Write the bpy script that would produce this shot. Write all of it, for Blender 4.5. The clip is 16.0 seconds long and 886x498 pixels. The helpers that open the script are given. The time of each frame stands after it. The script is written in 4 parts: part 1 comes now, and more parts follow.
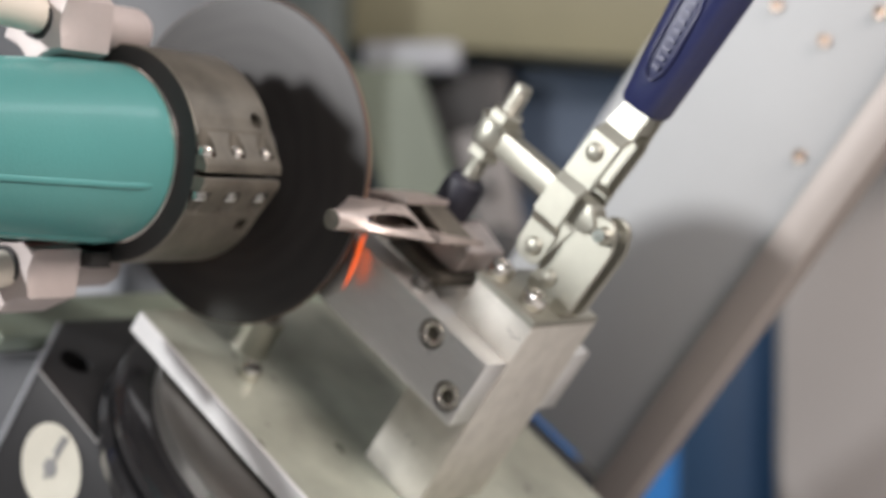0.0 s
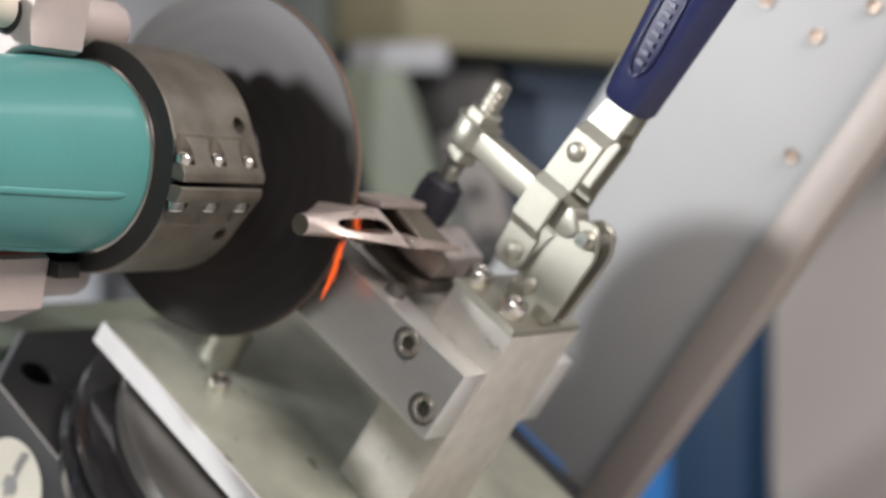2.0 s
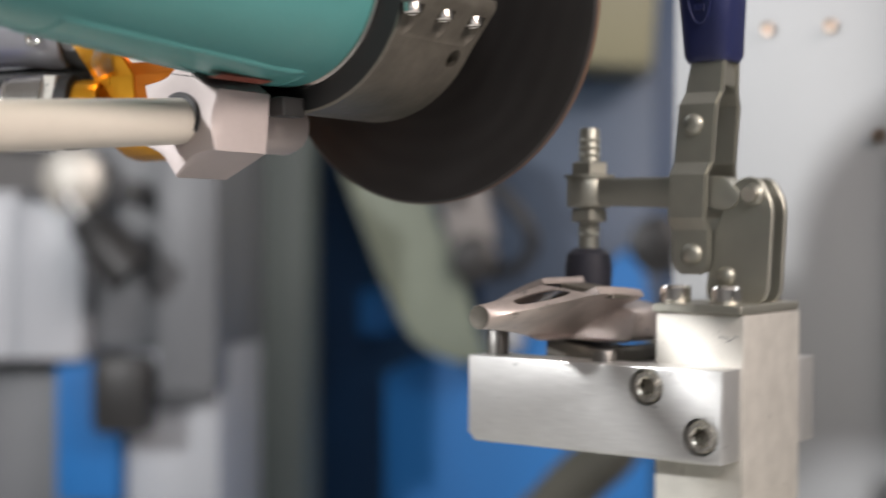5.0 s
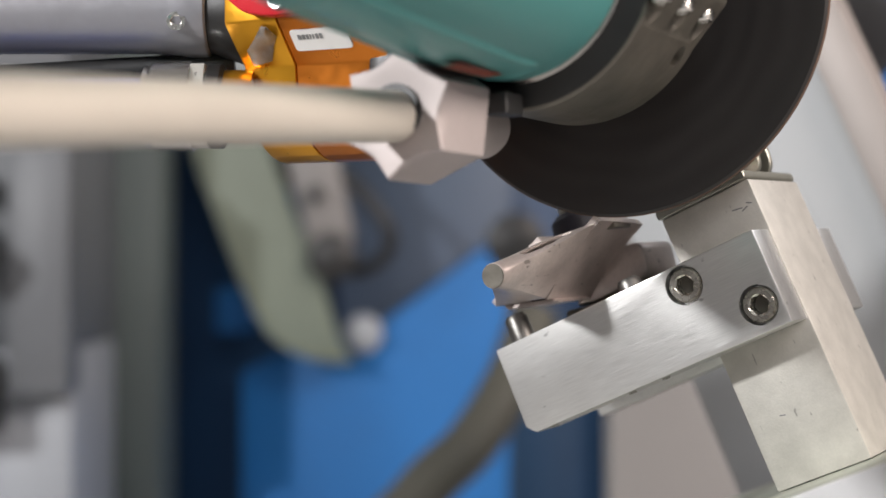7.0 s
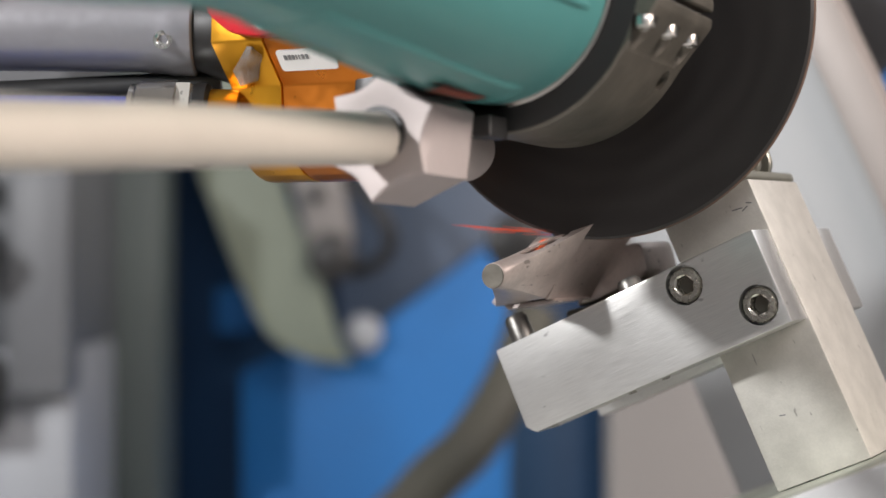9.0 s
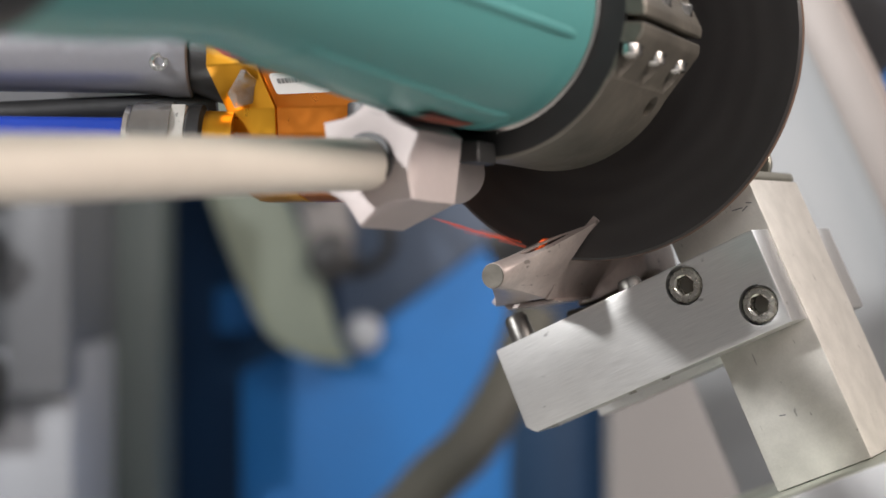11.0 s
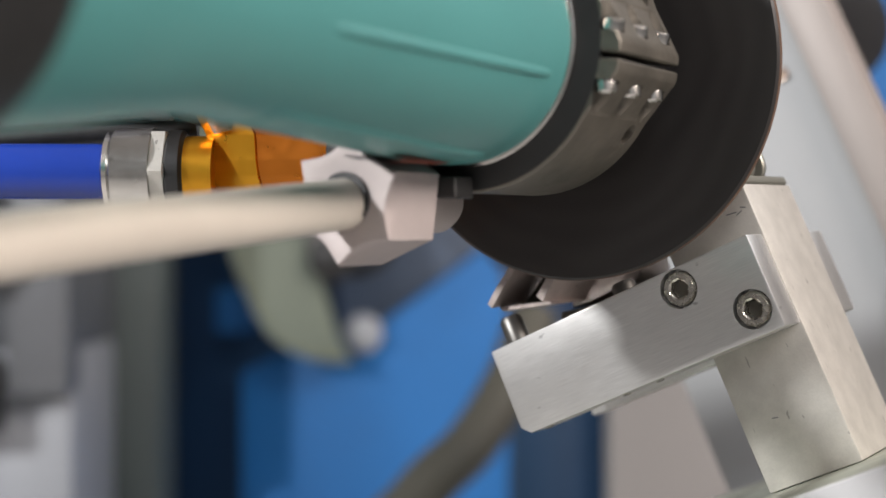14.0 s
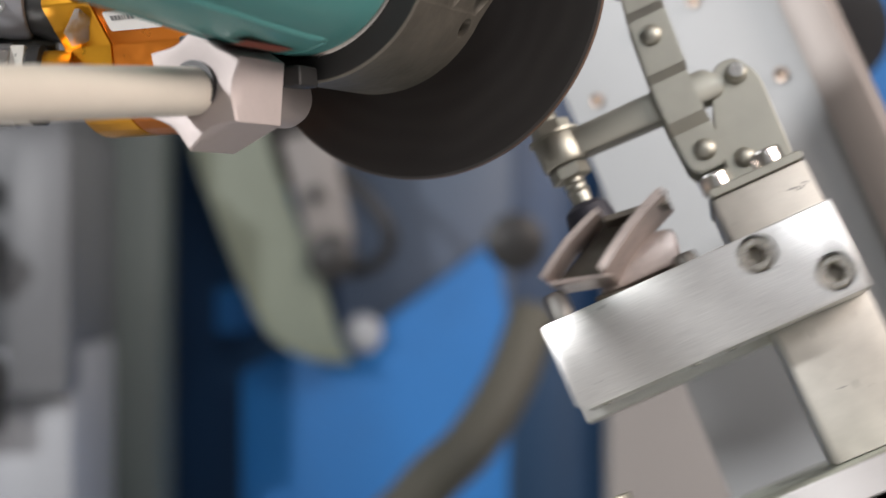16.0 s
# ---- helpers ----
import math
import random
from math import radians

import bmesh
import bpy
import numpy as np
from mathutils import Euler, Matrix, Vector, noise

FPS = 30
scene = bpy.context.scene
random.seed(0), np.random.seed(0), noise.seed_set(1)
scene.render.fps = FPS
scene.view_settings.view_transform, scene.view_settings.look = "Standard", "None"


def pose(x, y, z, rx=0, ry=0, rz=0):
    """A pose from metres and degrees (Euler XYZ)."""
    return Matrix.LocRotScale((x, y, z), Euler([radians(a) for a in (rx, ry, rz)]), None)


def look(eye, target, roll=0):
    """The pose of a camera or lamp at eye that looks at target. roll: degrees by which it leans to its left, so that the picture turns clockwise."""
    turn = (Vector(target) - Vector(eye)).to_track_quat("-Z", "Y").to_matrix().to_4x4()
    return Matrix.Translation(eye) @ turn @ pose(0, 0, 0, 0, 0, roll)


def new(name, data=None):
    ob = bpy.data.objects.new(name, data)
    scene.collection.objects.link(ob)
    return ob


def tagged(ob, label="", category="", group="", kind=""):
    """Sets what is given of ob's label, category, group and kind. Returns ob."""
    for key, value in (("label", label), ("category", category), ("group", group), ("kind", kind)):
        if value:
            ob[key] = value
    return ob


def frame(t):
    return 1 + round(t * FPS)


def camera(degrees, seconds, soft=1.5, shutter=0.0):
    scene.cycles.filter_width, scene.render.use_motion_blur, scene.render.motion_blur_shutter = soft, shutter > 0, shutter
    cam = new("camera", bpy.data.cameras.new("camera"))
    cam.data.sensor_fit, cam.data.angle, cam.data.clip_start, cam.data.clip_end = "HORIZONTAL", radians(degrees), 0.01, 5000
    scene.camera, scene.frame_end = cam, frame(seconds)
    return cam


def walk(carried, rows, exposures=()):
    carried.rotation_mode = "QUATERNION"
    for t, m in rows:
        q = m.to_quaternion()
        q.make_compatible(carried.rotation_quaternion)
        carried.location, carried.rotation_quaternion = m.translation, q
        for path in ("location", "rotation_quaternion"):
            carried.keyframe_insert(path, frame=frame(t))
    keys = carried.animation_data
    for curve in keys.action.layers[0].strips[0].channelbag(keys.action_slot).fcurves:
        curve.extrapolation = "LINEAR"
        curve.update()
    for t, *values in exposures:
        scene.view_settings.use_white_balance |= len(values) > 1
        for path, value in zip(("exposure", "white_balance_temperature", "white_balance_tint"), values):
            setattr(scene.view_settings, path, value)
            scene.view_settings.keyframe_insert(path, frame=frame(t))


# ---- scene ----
from mathutils import Quaternion

SHOT = 16.0
cam = camera(34.0, SHOT, soft=1.5, shutter=0.5)
# a close-up lens with a shallow depth of field, focused on the clamped casting
cam.data.dof.use_dof = True
cam.data.dof.focus_distance = 0.425
cam.data.dof.aperture_fstop = 6.8


def placed(x, y, z, w, i, j, k):
    """A pose from a place and a unit quaternion."""
    return Matrix.Translation((x, y, z)) @ Quaternion((w, i, j, k)).normalized().to_matrix().to_4x4()


CAMERA = [
    (0.00, -0.0039, -0.0242, 1.1998, 0.7072, 0.7047, 0.0382, 0.0426),
    (0.50, -0.0033, -0.0163, 1.1997, 0.7069, 0.7049, 0.0394, 0.0436),
    (1.00, -0.0020, 0.0008, 1.1996, 0.7067, 0.7047, 0.0422, 0.0458),
    (1.50, -0.0005, 0.0000, 1.2006, 0.7073, 0.7042, 0.0419, 0.0446),
    (2.00, -0.0004, 0.0004, 1.2006, 0.7067, 0.7054, 0.0383, 0.0392),
    (2.50, -0.0007, 0.0003, 1.2004, 0.7060, 0.7062, 0.0372, 0.0373),
    (3.00, -0.0003, -0.0000, 1.2003, 0.7057, 0.7066, 0.0373, 0.0366),
    (3.90, 0.0000, 0.0000, 1.2000, 0.7054, 0.7068, 0.0371, 0.0370),
    (4.20, 0.0000, 0.0000, 1.2000, 0.7054, 0.7068, 0.0374, 0.0373),
    (4.40, 0.0000, 0.0000, 1.2000, 0.7054, 0.7068, 0.0378, 0.0377),
    (4.60, 0.0000, 0.0000, 1.2000, 0.7054, 0.7068, 0.0382, 0.0381),
    (4.70, 0.0000, 0.0000, 1.2000, 0.7054, 0.7067, 0.0385, 0.0384),
    (5.20, 0.0000, 0.0000, 1.2000, 0.7059, 0.7070, 0.0296, 0.0295),
    (6.00, 0.0000, 0.0000, 1.2000, 0.7068, 0.7073, 0.0097, 0.0096),
    (6.70, 0.0000, 0.0000, 1.2000, 0.7071, 0.7071, 0.0004, 0.0004),
    (7.20, 0.0000, 0.0000, 1.2000, 0.7071, 0.7071, 0.0000, 0.0000),
    (16.00, 0.0000, 0.0000, 1.2000, 0.7071, 0.7071, 0.0000, 0.0000),
]
walk(cam, [(t, placed(*p)) for t, *p in CAMERA])
# ---- light: factory hall, panels of lamps under the ceiling, one an added fill ----
world = bpy.data.worlds.new("hall_air")
scene.world = world
world.use_nodes = True
world.node_tree.nodes["Background"].inputs[0].default_value = (0.64, 0.77, 0.95, 1)
world.node_tree.nodes["Background"].inputs[1].default_value = 0.10
# the third lamp is an added frontal fill, unseen behind the camera
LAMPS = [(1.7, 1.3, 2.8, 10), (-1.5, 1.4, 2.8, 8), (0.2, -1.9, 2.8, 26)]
FLOOD = Vector((1.55, -0.75, 2.40))
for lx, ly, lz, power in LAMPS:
    data = bpy.data.lights.new("unseen_ceiling_lamp", "AREA")
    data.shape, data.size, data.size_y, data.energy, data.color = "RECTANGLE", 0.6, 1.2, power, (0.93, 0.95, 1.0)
    lamp = new("unseen_ceiling_lamp", data)
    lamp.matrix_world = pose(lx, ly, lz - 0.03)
# a wide warm lamp panel under the ceiling, tilted towards the work
data = bpy.data.lights.new("tilted_panel", "AREA")
data.shape, data.size, data.size_y, data.energy, data.color = "RECTANGLE", 1.2, 0.6, 58, (1.0, 0.87, 0.81)
lamp = new("tilted_panel_light", data)
lamp.matrix_world = look(FLOOD, (0.1, 0.5, 1.2)) @ pose(0, 0, -0.03)
# a small work lamp on a tripod, to the left behind the camera
WORK_LAMP = Vector((-1.06, -0.20, 1.69))
data = bpy.data.lights.new("work_lamp", "AREA")
data.shape, data.size, data.energy, data.color = "DISK", 0.09, 18, (0.98, 0.97, 0.98)
lamp = new("work_lamp_light", data)
lamp.matrix_world = look(WORK_LAMP, (0.05, 0.60, 1.2)) @ pose(0, 0, -0.012)
scene.view_settings.exposure = 0.15


# ---- materials ----
def surface(name, base, rough=0.5, metal=0.0, grain=0.0, grain_scale=60.0, dirt=0.0, dirt_scale=8.0, bump=0.0, stretch=(1, 1, 1), coat=0.0):
    """A node material: base colour, fine grain, larger stains, and relief, in object space."""
    m = bpy.data.materials.new(name)
    m.use_nodes = True
    t = m.node_tree
    b = t.nodes["Principled BSDF"]
    b.inputs["Roughness"].default_value, b.inputs["Metallic"].default_value = rough, metal
    b.inputs["Coat Weight"].default_value = coat
    at = t.nodes.new("ShaderNodeTexCoord")
    mp = t.nodes.new("ShaderNodeMapping")
    mp.inputs["Scale"].default_value = stretch
    t.links.new(at.outputs["Object"], mp.inputs["Vector"])

    def noisy(scale, detail):
        n = t.nodes.new("ShaderNodeTexNoise")
        n.inputs["Scale"].default_value, n.inputs["Detail"].default_value = scale, detail
        t.links.new(mp.outputs[0], n.inputs["Vector"])
        return n

    fine, broad = noisy(grain_scale, 6), noisy(dirt_scale, 4)
    r1 = t.nodes.new("ShaderNodeMapRange")
    r1.inputs[3].default_value, r1.inputs[4].default_value = 1 - grain, 1 + grain
    t.links.new(fine.outputs[0], r1.inputs[0])
    r2 = t.nodes.new("ShaderNodeMapRange")
    r2.inputs[1].default_value, r2.inputs[2].default_value = 0.35, 0.7
    r2.inputs[3].default_value, r2.inputs[4].default_value = 1 + dirt * 0.3, 1 - dirt
    t.links.new(broad.outputs[0], r2.inputs[0])
    mul = t.nodes.new("ShaderNodeMath")
    mul.operation = "MULTIPLY"
    t.links.new(r1.outputs[0], mul.inputs[0])
    t.links.new(r2.outputs[0], mul.inputs[1])
    mix = t.nodes.new("ShaderNodeVectorMath")
    mix.operation = "SCALE"
    mix.inputs[0].default_value = base
    t.links.new(mul.outputs[0], mix.inputs["Scale"])
    t.links.new(mix.outputs[0], b.inputs["Base Color"])
    rr = t.nodes.new("ShaderNodeMapRange")
    rr.inputs[3].default_value, rr.inputs[4].default_value = max(0.03, rough - 0.12), min(1, rough + 0.12)
    t.links.new(fine.outputs[0], rr.inputs[0])
    t.links.new(rr.outputs[0], b.inputs["Roughness"])
    if bump:
        bp = t.nodes.new("ShaderNodeBump")
        bp.inputs["Strength"].default_value, bp.inputs["Distance"].default_value = bump, 0.0004
        t.links.new(fine.outputs[0], bp.inputs["Height"])
        t.links.new(bp.outputs[0], b.inputs["Normal"])
    return m


def flecked(m, scale, lo, depth, stretch):
    """Small dark nicks and scratches over a surface() material."""
    t = m.node_tree
    at, mp, n, r, k = (t.nodes.new("ShaderNode" + x) for x in ("TexCoord", "Mapping", "TexNoise", "MapRange", "Math"))
    mp.inputs["Scale"].default_value, mp.inputs["Rotation"].default_value = stretch, (0.3, 0.5, 0.4)
    n.inputs["Scale"].default_value, n.inputs["Detail"].default_value = scale, 2
    r.inputs[1].default_value, r.inputs[2].default_value = lo, lo + 0.04
    r.inputs[3].default_value, r.inputs[4].default_value = 1, depth
    k.operation = "MULTIPLY"
    t.links.new(at.outputs["Object"], mp.inputs["Vector"])
    t.links.new(mp.outputs[0], n.inputs["Vector"])
    t.links.new(n.outputs[0], r.inputs[0])
    mix = [x for x in t.nodes if x.bl_idname == "ShaderNodeVectorMath"][0]
    t.links.new(mix.inputs["Scale"].links[0].from_socket, k.inputs[0])
    t.links.new(r.outputs[0], k.inputs[1])
    t.links.new(k.outputs[0], mix.inputs["Scale"])
    return m


ALU = surface("brushed_aluminium", (0.78, 0.78, 0.76), 0.36, 0.88, 0.20, 4000, 0.06, 60, 0.14, (0.03, 1, 1))
ALU_DULL = surface("milled_aluminium", (0.60, 0.58, 0.53), 0.52, 0.6, 0.10, 1400, 0.12, 120, 0.15)
# machined metal, with the lamp-lit brightness of the edge in its tone
ALU_EDGE = surface("lit_machined_tone", (0.62, 0.62, 0.62), 0.55, 0.3, 0.05, 900, 0.05, 60, 0.05)
ALU_PLATE = surface("anodised_plate", (0.40, 0.41, 0.415), 0.6, 0.15, 0.04, 900, 0.06, 9, 0.05)
ZINC = surface("zinc_plated_steel", (0.41, 0.405, 0.35), 0.46, 0.9, 0.05, 2500, 0.10, 60, 0.04)
STEEL = surface("bright_steel", (0.68, 0.66, 0.62), 0.22, 1.0, 0.08, 500, 0.1, 90, 0.05)
BOLT = surface("plain_bolt_steel", (0.72, 0.69, 0.62), 0.26, 0.95, 0.1, 500, 0.25, 200)
COPPERED = surface("tarnished_screw_steel", (0.30, 0.235, 0.19), 0.35, 0.9, 0.1, 500, 0.3, 200)
# collar metal, also the dark tone for shade in casting and sockets
BRONZE = surface("worn_collar_and_shade", (0.155, 0.142, 0.118), 0.45, 0.5, 0.22, 400, 0.35, 60, 0.35)
CAST = surface("coppery_cast_steel", (0.56, 0.49, 0.455), 0.38, 0.6, 0.14, 700, 0.22, 90, 0.35)
BLACK = surface("black_plastic", (0.018, 0.018, 0.018), 0.45, 0, 0.2, 300, 0.1, 40, 0.1)
BLACK_METAL = surface("black_anodised_metal", (0.016, 0.016, 0.017), 0.42, 0.0, 0.2, 400, 0.2, 20, 0.05)
GLOSS_BLACK = surface("glossy_black_ring", (0.012, 0.012, 0.013), 0.16, 0, 0.1, 300, 0.1, 40, coat=0.4)
HUB_STEEL = surface("dark_turned_steel", (0.15, 0.145, 0.135), 0.38, 0.8, 0.08, 700, 0.2, 30, 0.05)
RUBBER = surface("dark_navy_rubber", (0.018, 0.018, 0.028), 0.6, 0, 0.2, 300)
DISC = surface("resin_cutting_disc", (0.024, 0.022, 0.021), 0.42, 0, 0.25, 700, 0.15, 20, 0.25)
rings = DISC.node_tree.nodes.new("ShaderNodeTexWave")
rings.wave_type, rings.rings_direction = "RINGS", "Y"
rings.inputs["Scale"].default_value, rings.inputs["Distortion"].default_value, rings.inputs["Detail"].default_value = 420, 2.0, 3
ring_bump = DISC.node_tree.nodes.new("ShaderNodeBump")
ring_bump.inputs["Strength"].default_value, ring_bump.inputs["Distance"].default_value = 0.07, 0.0001
ring_at = DISC.node_tree.nodes.new("ShaderNodeTexCoord")
DISC.node_tree.links.new(ring_at.outputs["Object"], rings.inputs["Vector"])
DISC.node_tree.links.new(rings.outputs["Fac"], ring_bump.inputs["Height"])
DISC.node_tree.links.new(ring_bump.outputs[0], DISC.node_tree.nodes["Principled BSDF"].inputs["Normal"])
worn = DISC.node_tree.nodes.new("ShaderNodeTexWave")
worn.wave_type, worn.rings_direction = "RINGS", "Y"
worn.inputs["Scale"].default_value, worn.inputs["Distortion"].default_value, worn.inputs["Detail"].default_value = 38, 6.0, 4
worn_range = DISC.node_tree.nodes.new("ShaderNodeMapRange")
worn_range.inputs[3].default_value, worn_range.inputs[4].default_value = 0.90, 1.12
worn_by = DISC.node_tree.nodes.new("ShaderNodeMath")
worn_by.operation = "MULTIPLY"
worn_mix = [x for x in DISC.node_tree.nodes if x.bl_idname == "ShaderNodeVectorMath"][0]
DISC.node_tree.links.new(ring_at.outputs["Object"], worn.inputs["Vector"])
DISC.node_tree.links.new(worn.outputs["Fac"], worn_range.inputs[0])
DISC.node_tree.links.new(worn_mix.inputs["Scale"].links[0].from_socket, worn_by.inputs[0])
DISC.node_tree.links.new(worn_range.outputs[0], worn_by.inputs[1])
DISC.node_tree.links.new(worn_by.outputs[0], worn_mix.inputs["Scale"])
GREEN = surface("teal_painted_grip", (0.080, 0.265, 0.255), 0.40, 0, 0.05, 900, 0.05, 25, 0.12, coat=0.15)
BLUE_GRIP = surface("navy_vinyl_grip", (0.014, 0.019, 0.075), 0.36, 0, 0.1, 400, 0.1, 40, 0.1)
CREAM = surface("cream_plastic_tube", (0.62, 0.575, 0.50), 0.5, 0, 0.03, 400, 0.06, 30)
WHITE_METAL = surface("matt_nickel_nut", (0.47, 0.415, 0.40), 0.58, 0.2, 0.06, 600, 0.08, 50, 0.15)
ORANGE = surface("orange_anodised_aluminium", (0.60, 0.185, 0.02), 0.32, 0.8, 0.01, 300, 0.05, 30)
GOLD = surface("gold_anodised_aluminium", (0.66, 0.31, 0.02), 0.32, 0.8, 0.01, 300, 0.05, 30)
RED = surface("red_enamel", (0.55, 0.02, 0.03), 0.3, 0, 0.05, 300)
GREY_TUBE = surface("grey_anodised_tube", (0.27, 0.27, 0.29), 0.38, 0.4, 0.06, 400, 0.06, 30, 0.05)
BLUE_HOSE = surface("blue_air_hose", (0.014, 0.045, 0.31), 0.2, 0, 0.03, 200)
LABEL = surface("white_label_paper", (0.8, 0.79, 0.76), 0.5, 0, 0.03, 300)
STICKER = surface("aged_paper_sticker", (0.50, 0.48, 0.41), 0.6, 0, 0.06, 300, 0.1, 40)
DISC_EDGE = surface("worn_brown_disc_edge", (0.12, 0.07, 0.045), 0.6, 0, 0.2, 900)
INK = surface("grey_print", (0.2, 0.2, 0.2), 0.5)
BASE = surface("stained_base_plate", (0.39, 0.41, 0.345), 0.48, 0.45, 0.06, 800, 0.35, 28, 0.08)
BEIGE_BAR = surface("satin_edge_bar", (0.32, 0.285, 0.262), 0.5, 0.2, 0.05, 500, 0.05, 20, 0.05)
POST = surface("grey_green_painted_post", (0.092, 0.115, 0.112), 0.5, 0, 0.04, 200, 0.12, 4)
PANEL = surface("light_grey_enamel", (0.36, 0.38, 0.41), 0.4, 0, 0.04, 200, 0.1, 5)
BEIGE = surface("warm_grey_panel", (0.215, 0.205, 0.198), 0.5, 0, 0.04, 200, 0.1, 4)
BLUE = surface("blue_painted_sheet", (0.007, 0.14, 0.42), 0.6, 0, 0.05, 120, 0.2, 4)
NAVY = surface("dark_blue_panel", (0.010, 0.05, 0.13), 0.45, 0, 0.05, 120, 0.2, 4)
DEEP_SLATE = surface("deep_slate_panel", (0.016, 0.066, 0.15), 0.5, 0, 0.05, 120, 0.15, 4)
FADED_RED = surface("faded_red_print", (0.45, 0.13, 0.09), 0.5, 0, 0.15, 300, 0.2, 60)
SLATE = surface("slate_blue_panel", (0.064, 0.096, 0.15), 0.5, 0, 0.05, 120, 0.15, 4)
SAGE = surface("sage_green_beam", (0.175, 0.205, 0.16), 0.45, 0, 0.05, 120, 0.12, 6)
OLIVE = surface("olive_corrugated_hose", (0.10, 0.095, 0.075), 0.55, 0, 0.1, 200)
YELLOW_BEAM = surface("yellow_grey_beam", (0.215, 0.205, 0.13), 0.5, 0, 0.05, 120, 0.15, 5)
MACHINE = surface("grey_machine_enamel", (0.12, 0.128, 0.138), 0.45, 0, 0.04, 200, 0.15, 5)
# unseen floor, its tone raised to bounce light up at the work
FLOOR = surface("light_bounce_floor", (0.68, 0.67, 0.65), 0.5, 0, 0.1, 60, 0.2, 2)
WALL = surface("white_hall_wall", (0.42, 0.42, 0.42), 0.7, 0, 0.04, 60, 0.08, 1)
def streak(name, colour, strength, cover):
    """A thin glowing streak that lets what lies behind it through."""
    m = bpy.data.materials.new(name)
    m.use_nodes = True
    t = m.node_tree
    t.nodes.remove(t.nodes["Principled BSDF"])
    glow, clear, mix = (t.nodes.new("ShaderNode" + x) for x in ("Emission", "BsdfTransparent", "MixShader"))
    glow.inputs[0].default_value, glow.inputs[1].default_value = (*colour, 1), strength
    mix.inputs[0].default_value = cover
    t.links.new(clear.outputs[0], mix.inputs[1])
    t.links.new(glow.outputs[0], mix.inputs[2])
    t.links.new(mix.outputs[0], t.nodes["Material Output"].inputs[0])
    return m


SPARK = streak("hot_spark", (1.0, 0.13, 0.02), 1.6, 0.17)
SPARK_DIM = streak("cooling_spark", (1.0, 0.10, 0.03), 0.8, 0.10)


flecked(ALU_DULL, 520, 0.71, 0.55, (1, 1, 0.35))
flecked(ALU, 300, 0.72, 0.6, (0.5, 1, 1))
flecked(BASE, 150, 0.68, 0.5, (0.5, 1, 1))
flecked(CAST, 420, 0.68, 0.55, (1, 0.4, 1))


# ---- mesh helpers ----
def part(name, bm, material, parent=None, label="", smooth=True, m=None, sharp=35):
    """Links a bmesh as one mesh object, under a thing or a part."""
    if m is not None:
        bm.transform(m)
    bmesh.ops.recalc_face_normals(bm, faces=bm.faces)
    me = bpy.data.meshes.new(name)
    bm.to_mesh(me)
    bm.free()
    me.materials.append(material)
    if smooth:
        me.shade_smooth()
        me.set_sharp_from_angle(angle=radians(sharp))
    ob = new(name, me)
    if parent:
        ob.parent = parent
    if label:
        tagged(ob, label)
    return ob


def thing(name, label, category, group="", kind=""):
    return tagged(new(name), label, category, group, kind)


def box(x0, x1, y0, y1, z0, z1, bevel=0.0, seg=2, bm=None):
    b = bmesh.new()
    bmesh.ops.create_cube(b, size=1, matrix=Matrix.Translation(((x0 + x1) / 2, (y0 + y1) / 2, (z0 + z1) / 2)) @ Matrix.Diagonal((x1 - x0, y1 - y0, z1 - z0, 1)))
    if bevel:
        bmesh.ops.bevel(b, geom=b.edges[:], offset=bevel, segments=seg, affect="EDGES", profile=0.5)
    return b


def lathe(profile, n=48, axis="Y"):
    """A body of revolution from (along, radius) pairs; closed at both ends where the radius is not 0."""
    b = bmesh.new()
    rings = []
    for s, r in profile:
        ring = []
        for i in range(n):
            a = 2 * math.pi * i / n
            u, v = r * math.cos(a), r * math.sin(a)
            ring.append(b.verts.new((u, s, v) if axis == "Y" else (s, u, v) if axis == "X" else (u, v, s)))
        rings.append(ring)
    for p, q in zip(rings, rings[1:]):
        for i in range(n):
            b.faces.new((p[i], p[(i + 1) % n], q[(i + 1) % n], q[i]))
    b.faces.new(rings[0])
    b.faces.new(rings[-1])
    return b


def prism(outline, y0, y1, bevel=0.0, seg=2):
    """An outline in x, z pulled from y0 to y1."""
    b = bmesh.new()
    f = b.faces.new([b.verts.new((x, y0, z)) for x, z in outline])
    out = bmesh.ops.extrude_face_region(b, geom=[f])
    bmesh.ops.translate(b, verts=[v for v in out["geom"] if isinstance(v, bmesh.types.BMVert)], vec=(0, y1 - y0, 0))
    if bevel:
        bmesh.ops.bevel(b, geom=b.edges[:], offset=bevel, segments=seg, affect="EDGES", profile=0.5)
    return b


